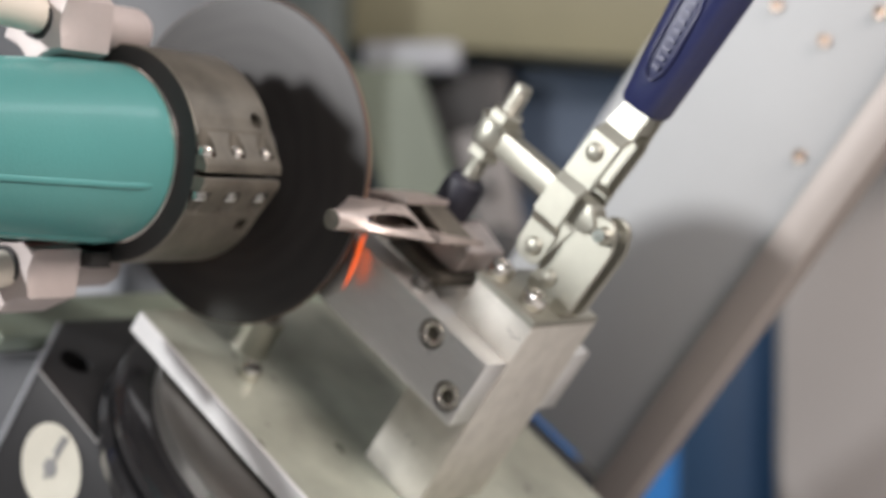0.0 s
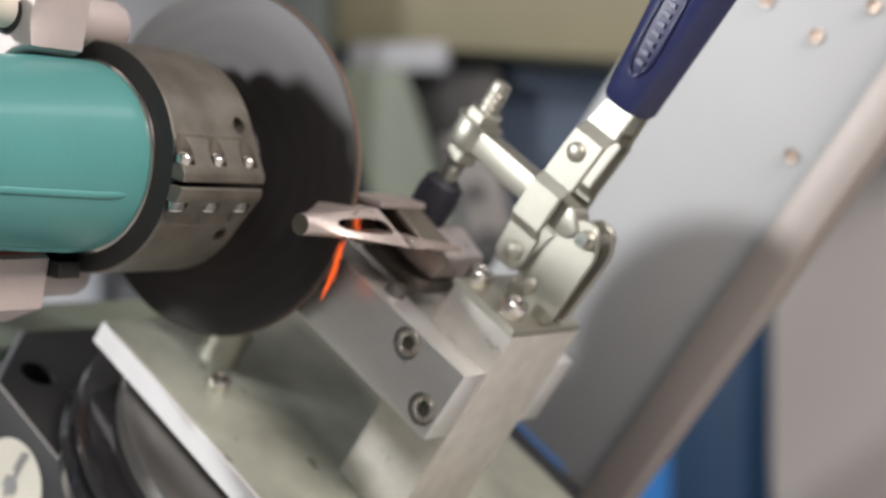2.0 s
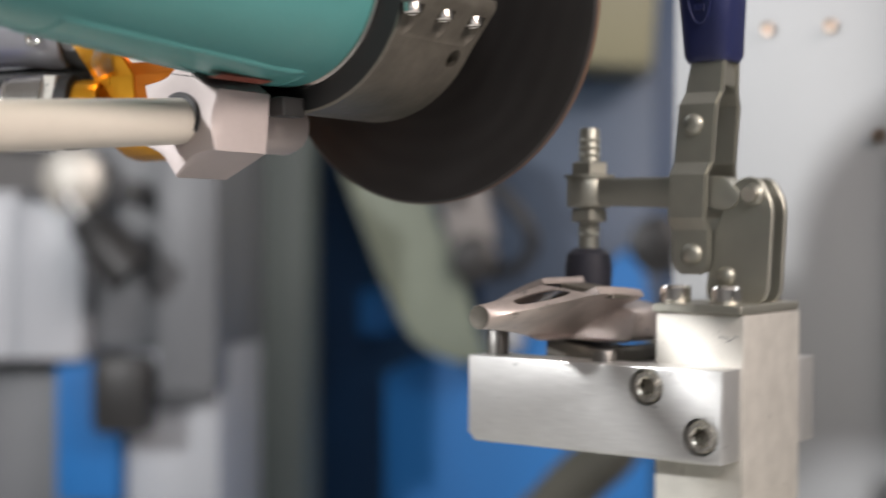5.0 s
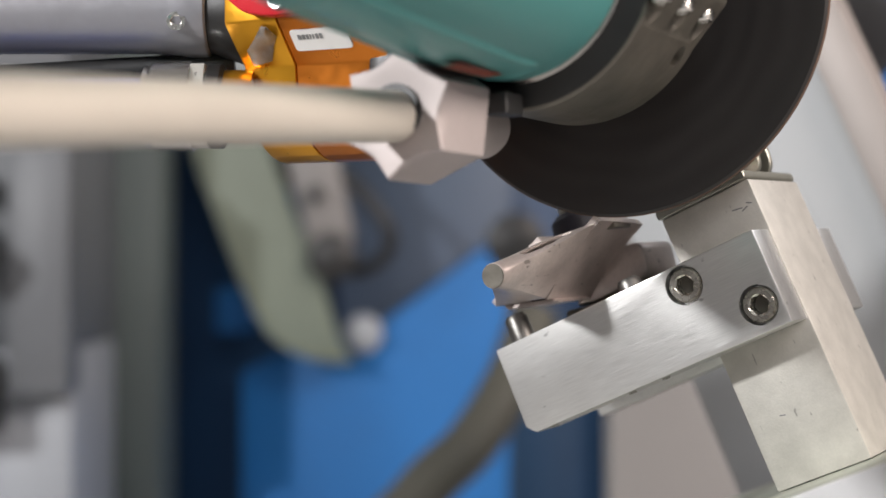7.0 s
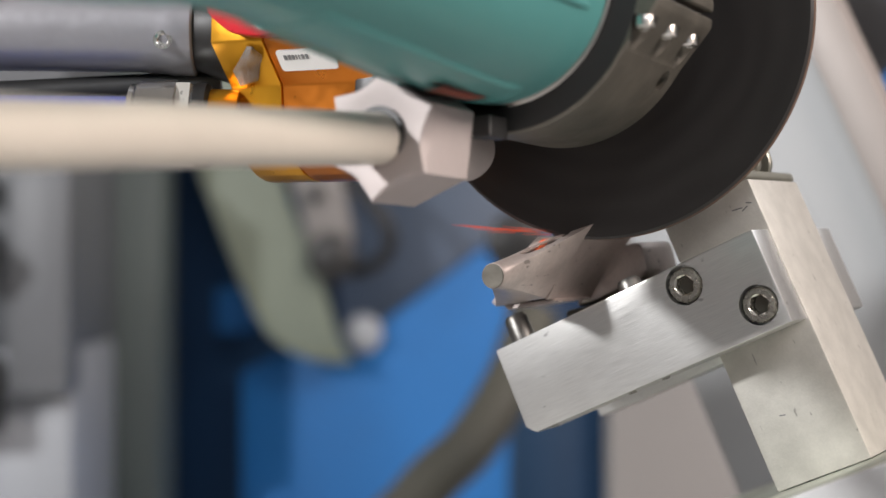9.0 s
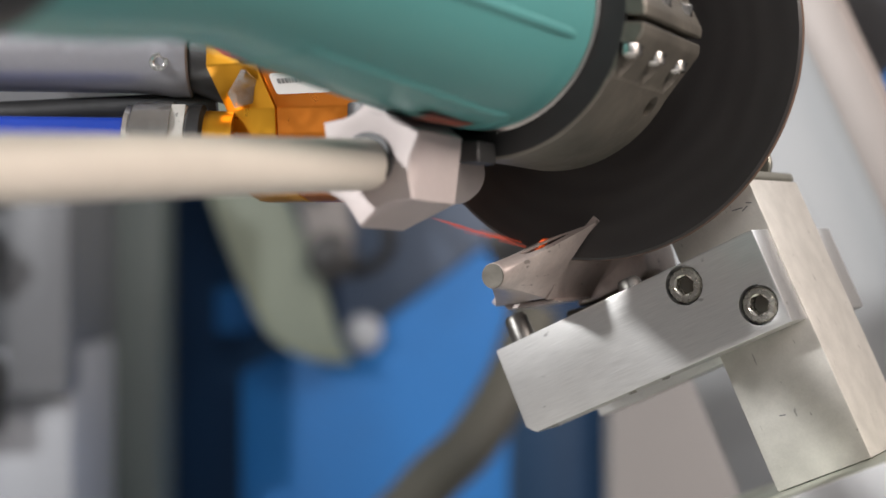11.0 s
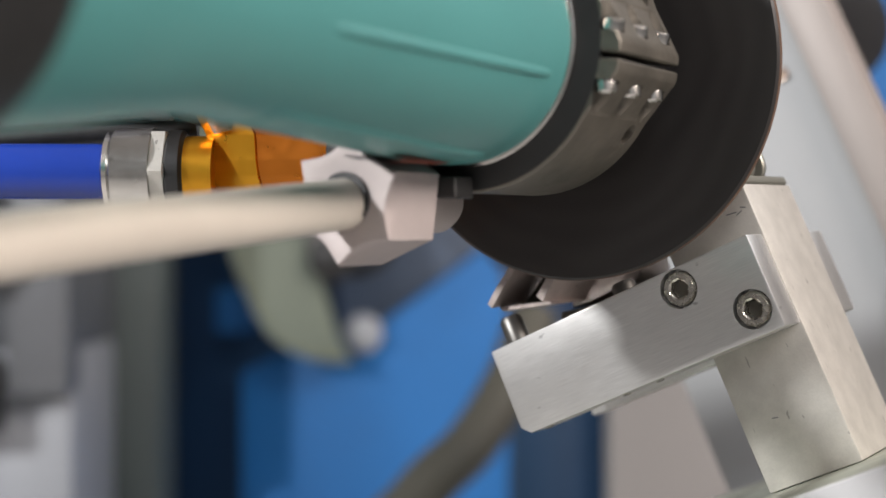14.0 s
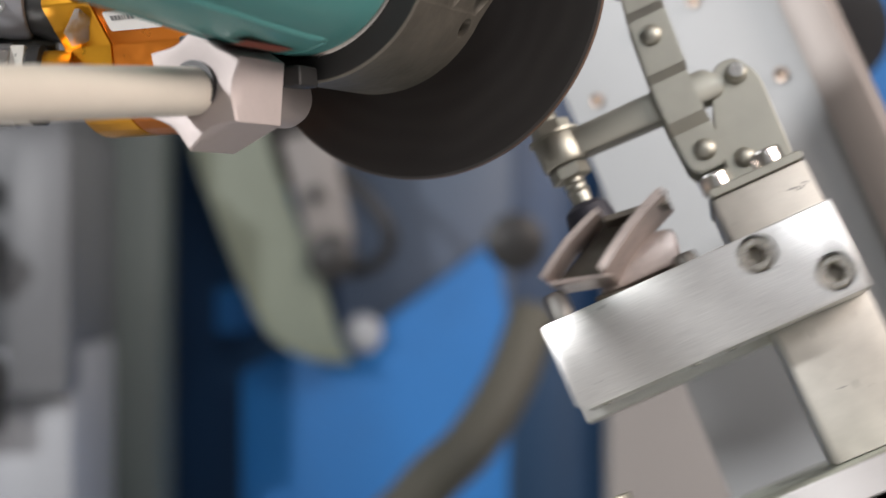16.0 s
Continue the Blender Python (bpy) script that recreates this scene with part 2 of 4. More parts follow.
def tube(points, radius, n=20, taper=None):
    """A round bar along a smooth line of points."""
    pts = [Vector(p) for p in points]
    line = []
    for i in range(len(pts) - 1):
        a, b2, c, d = pts[max(i - 1, 0)], pts[i], pts[i + 1], pts[min(i + 2, len(pts) - 1)]
        for k in range(8):
            s = k / 8
            line.append(0.5 * ((2 * b2) + (c - a) * s + (2 * a - 5 * b2 + 4 * c - d) * s * s + (3 * b2 - a - 3 * c + d) * s ** 3))
    line.append(pts[-1])
    b = bmesh.new()
    rings, up = [], Vector((0.13, 0.31, 0.94))
    for i, p in enumerate(line):
        ahead = (line[min(i + 1, len(line) - 1)] - line[max(i - 1, 0)]).normalized()
        side = ahead.cross(up).normalized()
        top = side.cross(ahead)
        r = radius if taper is None else radius + (taper - radius) * i / (len(line) - 1)
        rings.append([b.verts.new(p + r * (math.cos(2 * math.pi * k / n) * side + math.sin(2 * math.pi * k / n) * top)) for k in range(n)])
    for p, q in zip(rings, rings[1:]):
        for i in range(n):
            b.faces.new((p[i], p[(i + 1) % n], q[(i + 1) % n], q[i]))
    b.faces.new(rings[0])
    b.faces.new(rings[-1])
    return b


def merged(*parts):
    b = bmesh.new()
    for p in parts:
        me = bpy.data.meshes.new("scrap")
        p.to_mesh(me)
        p.free()
        b.from_mesh(me)
        bpy.data.meshes.remove(me)
    return b


def cut(ob, *tools):
    """Takes tool shapes out of a part, and keeps the result as its mesh."""
    for tool in tools:
        me = bpy.data.meshes.new("tool")
        bmesh.ops.recalc_face_normals(tool, faces=tool.faces)
        tool.to_mesh(me)
        tool.free()
        to = new("tool", me)
        mod = ob.modifiers.new("cut", "BOOLEAN")
        mod.operation, mod.object, mod.solver = "DIFFERENCE", to, "EXACT"
        keep_parent, ob.parent = ob.parent, None
        bpy.context.view_layer.update()
        done = bpy.data.meshes.new_from_object(ob.evaluated_get(bpy.context.evaluated_depsgraph_get()))
        ob.modifiers.clear()
        old, ob.data = ob.data, done
        ob.parent = keep_parent
        bpy.data.objects.remove(to)
        bpy.data.meshes.remove(me)
        bpy.data.meshes.remove(old)
    ob.data.shade_smooth()
    ob.data.set_sharp_from_angle(angle=radians(35))


# ---- ways of the moving things: seconds, place, turn ----
CRADLE = [
    (0.00, -0.0678, 0.4973, 1.1670, 0.9192, 0.0802, 0.3050, -0.2359),
    (3.90, -0.0678, 0.4973, 1.1670, 0.9192, 0.0802, 0.3050, -0.2359),
    (4.20, -0.0601, 0.4978, 1.1627, 0.9275, 0.0756, 0.2769, -0.2397),
    (4.40, -0.0421, 0.4874, 1.1559, 0.9439, 0.0600, 0.2151, -0.2432),
    (4.60, -0.0237, 0.4822, 1.1522, 0.9555, 0.0461, 0.1535, -0.2475),
    (4.70, -0.0146, 0.4719, 1.1522, 0.9603, 0.0355, 0.1241, -0.2474),
    (5.00, 0.0187, 0.4544, 1.1578, 0.9660, 0.0056, 0.0055, -0.2584),
    (5.30, 0.0496, 0.4375, 1.1724, 0.9571, -0.0244, -0.1132, -0.2655),
    (5.60, 0.0665, 0.4280, 1.1853, 0.9446, -0.0426, -0.1851, -0.2679),
    (5.90, 0.0707, 0.4255, 1.1893, 0.9402, -0.0475, -0.2045, -0.2682),
    (6.80, 0.0707, 0.4255, 1.1893, 0.9402, -0.0475, -0.2045, -0.2682),
    (13.00, 0.0707, 0.4255, 1.1893, 0.9402, -0.0475, -0.2045, -0.2682),
    (13.50, 0.0707, 0.4305, 1.1887, 0.9417, -0.0425, -0.1993, -0.2676),
    (14.00, 0.0698, 0.4297, 1.1881, 0.9424, -0.0419, -0.2016, -0.2636),
    (15.80, 0.0698, 0.4297, 1.1881, 0.9424, -0.0419, -0.2016, -0.2636),
    (16.00, 0.0698, 0.4297, 1.1881, 0.9424, -0.0419, -0.2016, -0.2636),
]
FIXTURE = [
    (0.00, -0.0678, 0.4973, 1.1670, 0.9192, 0.0802, 0.3050, -0.2359),
    (3.90, -0.0678, 0.4973, 1.1670, 0.9192, 0.0802, 0.3050, -0.2359),
    (4.20, -0.0601, 0.4978, 1.1627, 0.9275, 0.0756, 0.2769, -0.2397),
    (4.40, -0.0421, 0.4874, 1.1559, 0.9439, 0.0600, 0.2151, -0.2432),
    (4.60, -0.0237, 0.4822, 1.1522, 0.9555, 0.0461, 0.1535, -0.2475),
    (4.70, -0.0146, 0.4719, 1.1522, 0.9603, 0.0355, 0.1241, -0.2474),
    (5.00, 0.0187, 0.4544, 1.1578, 0.9660, 0.0056, 0.0055, -0.2584),
    (5.30, 0.0496, 0.4375, 1.1724, 0.9571, -0.0244, -0.1132, -0.2655),
    (5.60, 0.0665, 0.4280, 1.1853, 0.9446, -0.0426, -0.1851, -0.2679),
    (5.90, 0.0707, 0.4255, 1.1893, 0.9402, -0.0475, -0.2045, -0.2682),
    (6.80, 0.0707, 0.4255, 1.1893, 0.9402, -0.0475, -0.2045, -0.2682),
    (13.00, 0.0707, 0.4255, 1.1893, 0.9402, -0.0475, -0.2045, -0.2682),
    (13.50, 0.0707, 0.4305, 1.1887, 0.9417, -0.0425, -0.1993, -0.2676),
    (14.00, 0.0698, 0.4297, 1.1881, 0.9424, -0.0419, -0.2016, -0.2636),
    (15.80, 0.0698, 0.4297, 1.1881, 0.9424, -0.0419, -0.2016, -0.2636),
    (16.00, 0.0929, 0.4292, 1.1985, 0.9711, -0.0905, -0.2051, -0.0815),
]
GRINDER = [
    (0.00, -0.1428, 0.5512, 1.2325, 0.9664, 0.0298, 0.0954, -0.2253),
    (1.50, -0.1369, 0.5466, 1.2313, 0.9650, 0.0340, 0.1008, -0.2282),
    (2.50, -0.1349, 0.5390, 1.2326, 0.9671, 0.0381, 0.1268, -0.2047),
    (3.00, -0.1348, 0.5324, 1.2319, 0.9724, 0.0416, 0.1137, -0.1859),
    (3.50, -0.1329, 0.5531, 1.2407, 0.9681, 0.0211, 0.0860, -0.2227),
    (3.90, -0.1295, 0.5505, 1.2843, 0.9709, 0.0118, 0.0371, -0.2246),
    (4.40, -0.1107, 0.5382, 1.2828, 0.9706, 0.0073, 0.0352, -0.2266),
    (4.70, -0.0775, 0.5153, 1.2817, 0.9656, 0.0156, 0.0418, -0.2453),
    (7.00, 0.0610, 0.4531, 1.2741, 0.9619, 0.0062, 0.0515, -0.2582),
    (8.00, 0.0599, 0.4556, 1.2709, 0.9608, 0.0033, 0.0515, -0.2624),
    (9.00, 0.0569, 0.4544, 1.2671, 0.9623, 0.0008, 0.0550, -0.2561),
    (11.50, 0.0539, 0.4587, 1.2592, 0.9605, 0.0007, 0.0586, -0.2620),
    (12.50, 0.0509, 0.4567, 1.2557, 0.9629, 0.0005, 0.0631, -0.2518),
    (13.00, 0.0507, 0.4592, 1.2539, 0.9610, 0.0026, 0.0620, -0.2593),
    (13.50, 0.0497, 0.4591, 1.2546, 0.9613, 0.0137, 0.0587, -0.2587),
    (14.00, 0.0486, 0.4580, 1.2554, 0.9608, 0.0232, 0.0575, -0.2602),
    (14.50, 0.0473, 0.4593, 1.2530, 0.9624, 0.0153, 0.0636, -0.2531),
    (15.00, 0.0479, 0.4595, 1.2528, 0.9598, 0.0215, 0.0610, -0.2630),
    (15.20, 0.0388, 0.4632, 1.2603, 0.9621, 0.0237, 0.0597, -0.2545),
    (15.40, 0.0159, 0.4696, 1.2762, 0.9701, 0.0218, 0.0378, -0.2274),
    (15.60, 0.0020, 0.4789, 1.2868, 0.9690, 0.0246, 0.0382, -0.2317),
    (16.00, -0.0009, 0.4827, 1.2876, 0.9699, 0.0193, 0.0386, -0.2282),
]
GRINDER_AT_SEVEN = (0.0590, 0.4378, 1.2716, 0.9619, 0.0062, 0.0515, -0.2582)
MM = 0.001


def hexed(points):
    """Rings of (along, radius, hexagonal) as a body of revolution about y, for bolt heads and nuts."""
    b = bmesh.new()
    rings, n = [], 36
    for s, r, six in points:
        ring = []
        for i in range(n):
            a = 2 * math.pi * i / n
            rad = r
            if six:
                rad = r * math.cos(math.pi / 6) / math.cos((a % (math.pi / 3)) - math.pi / 6)
            ring.append(b.verts.new((rad * math.cos(a), s, rad * math.sin(a))))
        rings.append(ring)
    for p, q in zip(rings, rings[1:]):
        for i in range(n):
            b.faces.new((p[i], p[(i + 1) % n], q[(i + 1) % n], q[i]))
    b.faces.new(rings[0])
    b.faces.new(rings[-1])
    return b


def facing(place, direction):
    """The pose that turns -y to a direction, at a place."""
    return Matrix.Translation(place) @ Vector((0, -1, 0)).rotation_difference(Vector(direction).normalized()).to_matrix().to_4x4()


def cap_screw(place, r, tall, parent, direction, material=None):
    screw = part("cap_screw", hexed([(0, r * 0.96, 0), (-tall * 0.2, r, 0), (-tall * 0.85, r, 0), (-tall, r * 0.88, 0), (-tall, r * 0.62, 0), (-tall * 0.92, r * 0.58, 1), (-tall * 0.1, r * 0.55, 1), (-tall * 0.05, r * 0.1, 1)]),
                material or BOLT, parent, "steel socket cap screw", m=facing(place, direction))
    # a dark insert puts the shade into deeper sockets
    if tall > 0.004:
        part("socket_shade", hexed([(-tall * 0.30, r * 0.53, 1), (-tall * 0.26, r * 0.50, 1), (-tall * 0.2, r * 0.1, 1)]), BRONZE, screw, "hexagon socket floor, dark for its shade", m=facing(place, direction))
    return screw


def rivet(place, r, parent, direction=(0, -1, 0)):
    return part("rivet", lathe([(0.0005, r), (-0.0006, r), (-0.0014, r * 0.85), (-0.002, r * 0.5), (-0.0022, r * 0.12)], 24), ZINC, parent, "domed zinc rivet", m=facing(place, direction))


# ---- hall ----
def hall():
    def slab(name, x0, x1, y0, y1, z0, z1, material, label):
        tagged(part(name, box(x0, x1, y0, y1, z0, z1), material, smooth=False), label, name.split("_")[0], kind="structure")
    slab("floor", -4, 4, -3, 4, -0.1, 0, FLOOR, "light grey factory floor, tone raised to bounce light")
    slab("ceiling", -4, 4, -3, 4, 3.0, 3.1, WALL, "plain white factory ceiling")
    slab("wall_north", -4, 4, 4, 4.1, 0, 3, WALL, "plain light hall wall")
    slab("wall_south", -4, 4, -3.1, -3, 0, 3, WALL, "plain light hall wall")
    slab("wall_east", 4, 4.1, -3, 4, 0, 3, WALL, "plain light hall wall")
    slab("wall_west", -4.1, -4, -3, 4, 0, 3, WALL, "plain light hall wall")
    # a panel for each lamp, the added fill behind the camera too
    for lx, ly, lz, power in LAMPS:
        t = thing("ceiling_light", "white rectangular lamp panel below the ceiling, out of view", "lamp", "ceiling lamp panels")
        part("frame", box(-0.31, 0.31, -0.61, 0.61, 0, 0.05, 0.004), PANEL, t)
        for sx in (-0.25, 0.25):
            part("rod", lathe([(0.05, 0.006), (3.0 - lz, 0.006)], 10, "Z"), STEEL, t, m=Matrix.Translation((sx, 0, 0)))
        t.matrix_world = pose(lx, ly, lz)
    t = thing("tilted_lamp_panel", "white lamp panel tilted under the ceiling on two rods", "lamp")
    part("frame", box(-0.62, 0.62, -0.32, 0.32, 0, 0.05, 0.004), PANEL, t, m=look(FLOOD, (0.1, 0.5, 1.2)))
    for sx in (-0.3, 0.3):
        top = look(FLOOD, (0.1, 0.5, 1.2)) @ Vector((sx, 0, 0.05))
        part("rod", tube([top, Vector((top.x, top.y, 3.0))], 0.006, 10), STEEL, t)


def work_lamp():
    t = thing("work_lamp", "round work lamp on a thin black tripod", "lamp")
    m = look(WORK_LAMP, (0.05, 0.60, 1.2))
    part("head", lathe([(0.05, 0.03), (0.03, 0.05), (-0.005, 0.056), (-0.005, 0.05), (0.004, 0.048)], 32, "Z"), BLACK, t, m=m)
    part("pole", tube([WORK_LAMP + Vector((-0.03, -0.03, -0.01)), WORK_LAMP + Vector((-0.03, -0.03, -0.6)), WORK_LAMP + Vector((-0.03, -0.03, -1.35))], 0.012), BLACK, t)
    for a in (30, 150, 270):
        e = Vector((math.cos(radians(a)) * 0.35, math.sin(radians(a)) * 0.35, 0))
        part("leg", tube([Vector((WORK_LAMP.x - 0.03, WORK_LAMP.y - 0.03, 0.6)), Vector((WORK_LAMP.x - 0.03, WORK_LAMP.y - 0.03, 0.008)) + e], 0.009, 12), BLACK, t)


def at(px, py, depth):
    """A point at a depth before the second standpoint, by its place in the picture there."""
    return Vector(((px - 784) / 2565 * depth, depth, 1.2 + (441 - py) / 2565 * depth))


def block(name, px0, px1, py0, py1, depth, thick, material, label, category, bevel=0.004, parent=None):
    a, b2 = at(px0, py1, depth), at(px1, py0, depth)
    bm = box(a.x, b2.x, depth, depth + thick, a.z, b2.z, bevel)
    if parent:
        return part(name, bm, material, parent, label)
    return tagged(part(name, bm, material), label, category)


# ---- background machinery ----
def background():
    # post
    t = thing("machine_post", "grey-green painted square steel post", "post")
    a, b2 = at(127, 882, 1.70), at(283, 0, 1.70)
    part("post", box(a.x, b2.x, 1.70, 1.80, 0.012, 2.1, 0.004), POST, t)
    part("foot_plate", box(a.x - 0.04, b2.x + 0.04, 1.66, 1.84, 0, 0.012, 0.002), POST, t)
    # grinding machine behind the post
    t = thing("machine_cabinet", "light grey enamelled machine with a grey door and lever", "machine")
    d = 1.45
    def blk(name, px0, px1, py0, py1, depth, thick, material, label=""):
        return block(name, px0, px1, py0, py1, depth, thick, material, label, "", 0.004, t)
    low = at(0, 882, d)
    blk("side_panel", -420, -250, 330, 640, d, 0.3, PANEL)
    blk("panel_edge", -255, -130, 350, 640, d - 0.01, 0.3, PANEL)
    blk("door", -132, 118, 230, 620, d + 0.02, 0.25, MACHINE, "grey machine door")
    blk("lower_column", -50, 126, 620, 882 + 1400, d + 0.03, 0.2, PANEL)
    blk("lower_body", -420, -52, 655, 882 + 1400, d + 0.06, 0.3, MACHINE)
    blk("blue_guard", -180, -60, 640, 900, d + 0.01, 0.03, BLUE, "blue sheet guard")
    blk("steel_cover", 10, 120, 250, 700, d - 0.02, 0.05, MACHINE, "dull steel way cover")
    blk("top_cover", -420, 118, -200, 232, d + 0.05, 0.25, MACHINE)
    part("lever_knob", tube([at(-120, 390, d - 0.05), at(-85, 430, d - 0.06), at(-35, 480, d - 0.06)], 0.018, 16, 0.028), BLACK, t, "black lever knob")
    part("lever", tube([at(-160, 330, d - 0.02), at(-120, 390, d - 0.05)], 0.009), STEEL, t)
    part("dome", lathe([(0, 0.035), (-0.012, 0.032), (-0.02, 0.022), (-0.024, 0.006)], 28), ALU_DULL, t, m=Matrix.Translation(at(-145, 310, d - 0.01)))
    part("dark_bracket", box(-0.03, 0.03, -0.02, 0.02, -0.04, 0.04, 0.01), BLACK, t, m=Matrix.Translation(at(-50, 700, d - 0.02)))
    part("knob", lathe([(0, 0.014), (-0.02, 0.013), (-0.022, 0.008)], 20), BLACK, t, m=Matrix.Translation(at(-25, 335, d)))
    # wall of blue panels
    t = thing("blue_enclosure", "blue painted sheet steel machine enclosure", "enclosure")
    block("back_panel", 275, 1130, -300, 2300, 2.05, 0.05, NAVY, "dark blue back panel", "", 0.004, t)
    bm = prism([(at(500, 0, 1.86).x, at(0, 625, 1.86).z), (at(640, 0, 1.86).x, at(0, 600, 1.86).z), (at(880, 0, 1.86).x, at(0, 420, 1.86).z), (at(905, 0, 1.86).x, at(0, 600, 1.86).z), (at(880, 0, 1.86).x, 0.05), (at(425, 0, 1.86).x, 0.05), (at(425, 0, 1.86).x, at(0, 660, 1.86).z)], 1.86, 1.97, 0.006)
    part("bright_panel", bm, BLUE, t, "bright blue sheet panel")
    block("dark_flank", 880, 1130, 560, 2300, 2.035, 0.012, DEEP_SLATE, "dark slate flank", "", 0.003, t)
    block("ledge", 380, 440, 510, 590, 1.91, 0.14, BLUE, "", "", 0.004, t)
    block("foot", 275, 1130, 2200, 2490, 1.99, 0.16, NAVY, "", "", 0.004, t)
    # slate panel
    t = thing("slate_cabinet", "slate blue painted cabinet front", "cabinet")
    block("front", 600, 905, 60, 1990, 1.98, 0.06, SLATE, "", "", 0.004, t)
    block("edge_trim", 596, 604, 60, 1990, 1.97, 0.02, NAVY, "", "", 0.002, t)
    block("plinth", 590, 910, 1900, 1995, 1.96, 0.09, NAVY, "", "", 0.004, t)
    # curved sage beam
    t = thing("curved_beam", "sage green painted curved machine guard", "guard")
    bm = bmesh.new()
    path = [(300, 120), (348, 290), (372, 360), (400, 430), (425, 495), (450, 555), (475, 592), (505, 618), (545, 635), (590, 642)]
    wide = [130, 138, 141, 145, 145, 136, 122, 105, 77, 38]
    rows = []
    for (x, y), w in zip(path, wide):
        rows.append([bm.verts.new(at(x + dx, y, dp)) for dx, dp in ((0, 1.78), (w, 1.78), (w, 1.83), (0, 1.83))])
    for p, q in zip(rows, rows[1:]):
        for i in range(4):
            bm.faces.new((p[i], p[(i + 1) % 4], q[(i + 1) % 4], q[i]))
    bm.faces.new(rows[0])
    bm.faces.new(rows[-1])
    bmesh.ops.bevel(bm, geom=[e for e in bm.edges if e.calc_face_angle(0) > 1.2], offset=0.004, segments=2, affect="EDGES")
    part("guard", bm, SAGE, t)
    # white knob
    tagged(part("round_knob", lathe([(0.02, 0.012), (0, 0.022), (-0.012, 0.024), (-0.02, 0.018), (-0.024, 0.006)], 24), PANEL, m=Matrix.Translation(at(645, 590, 1.84))), "small white round machine knob", "knob")
    # dusty bracket and hose loop
    t = thing("spindle_bracket", "grey cast spindle bracket with a black hose loop", "bracket")
    part("bracket", prism([(at(500, 0, 1.8).x, at(0, 250, 1.8).z), (at(590, 0, 1.8).x, at(0, 230, 1.8).z), (at(630, 0, 1.8).x, at(0, 420, 1.8).z), (at(560, 0, 1.8).x, at(0, 470, 1.8).z)], 1.76, 1.84, 0.008), BEIGE, t)
    part("hose_loop", tube([at(585, 290, 1.78), at(650, 350, 1.77), at(692, 420, 1.77), at(665, 470, 1.78), at(600, 480, 1.8)], 0.009), BLACK, t)
    part("base", lathe([(0, 0.03), (-0.03, 0.03), (-0.035, 0.02)], 24), BLACK, t, m=Matrix.Translation(at(590, 455, 1.79)))
    part("pin", lathe([(0, 0.01), (-0.03, 0.01)], 16), BLACK, t, m=Matrix.Translation(at(560, 345, 1.77)))
    # olive hose
    t = thing("dust_hose", "thick olive corrugated extraction hose", "hose")
    part("hose", tube([at(945, 560, 1.5), at(900, 680, 1.45), at(830, 790, 1.4), at(740, 880, 1.35), at(600, 1100, 1.3), at(560, 1800, 1.3), at(540, 2790, 1.3)], 0.026, 20), OLIVE, t)
    part("hose_end", lathe([(0, 0.03), (-0.04, 0.03), (-0.045, 0.02)], 24), BLACK, t, m=Matrix.Translation(at(910, 430, 1.5)))
    # upper beam
    t = thing("overhead_beam", "dull yellow-grey horizontal machine beam", "beam")
    part("beam", box(-0.9, 0.085, 0, 0.12, 0, 0.22, 0.006), YELLOW_BEAM, t, m=Matrix.Translation((0, 1.85, at(0, 110, 1.85).z)) @ pose(0, 0, 0, 0, 4, 0))
    t = thing("linear_rail", "pale blue-grey linear rail under the beam", "rail")
    part("rail", box(at(330, 0, 1.8).x, at(505, 0, 1.8).x, 1.8, 1.86, at(0, 128, 1.8).z, at(0, 75, 1.8).z, 0.006), PANEL, t)
    part("dark_carriage", box(at(350, 0, 1.86).x, at(600, 0, 1.86).x, 1.86, 1.9, at(0, 330, 1.86).z, at(0, 125, 1.86).z, 0.01), BLACK, t)
    t = thing("blue_plug", "small bright blue plastic plug", "plug")
    part("plug", lathe([(0, 0.02), (-0.03, 0.02), (-0.036, 0.012)], 20), BLUE, t, m=Matrix.Translation(at(435, 285, 1.93)))
    # stand of the positioner and far right
    t = thing("positioner_stand", "warm grey sheet-clad positioner stand", "stand")
    part("clad_column", box(0.112, 0.285, 0.97, 1.02, 0, 1.45, 0.004), BEIGE, t)
    part("foot_plate", box(0.06, 0.34, 0.90, 1.25, 0, 0.02, 0.003), POST, t)
    part("rear_rib", box(0.15, 0.25, 1.02, 1.16, 0.02, 1.40, 0.004), BEIGE, t)
    block("far_blue_panel", 1535, 1750, -300, 2200, 1.8, 0.05, BLUE, "blue painted far panel", "panel")
    block("far_grey_panel", 1080, 1540, -300, 1200, 1.95, 0.05, PANEL, "light grey far panel", "panel")


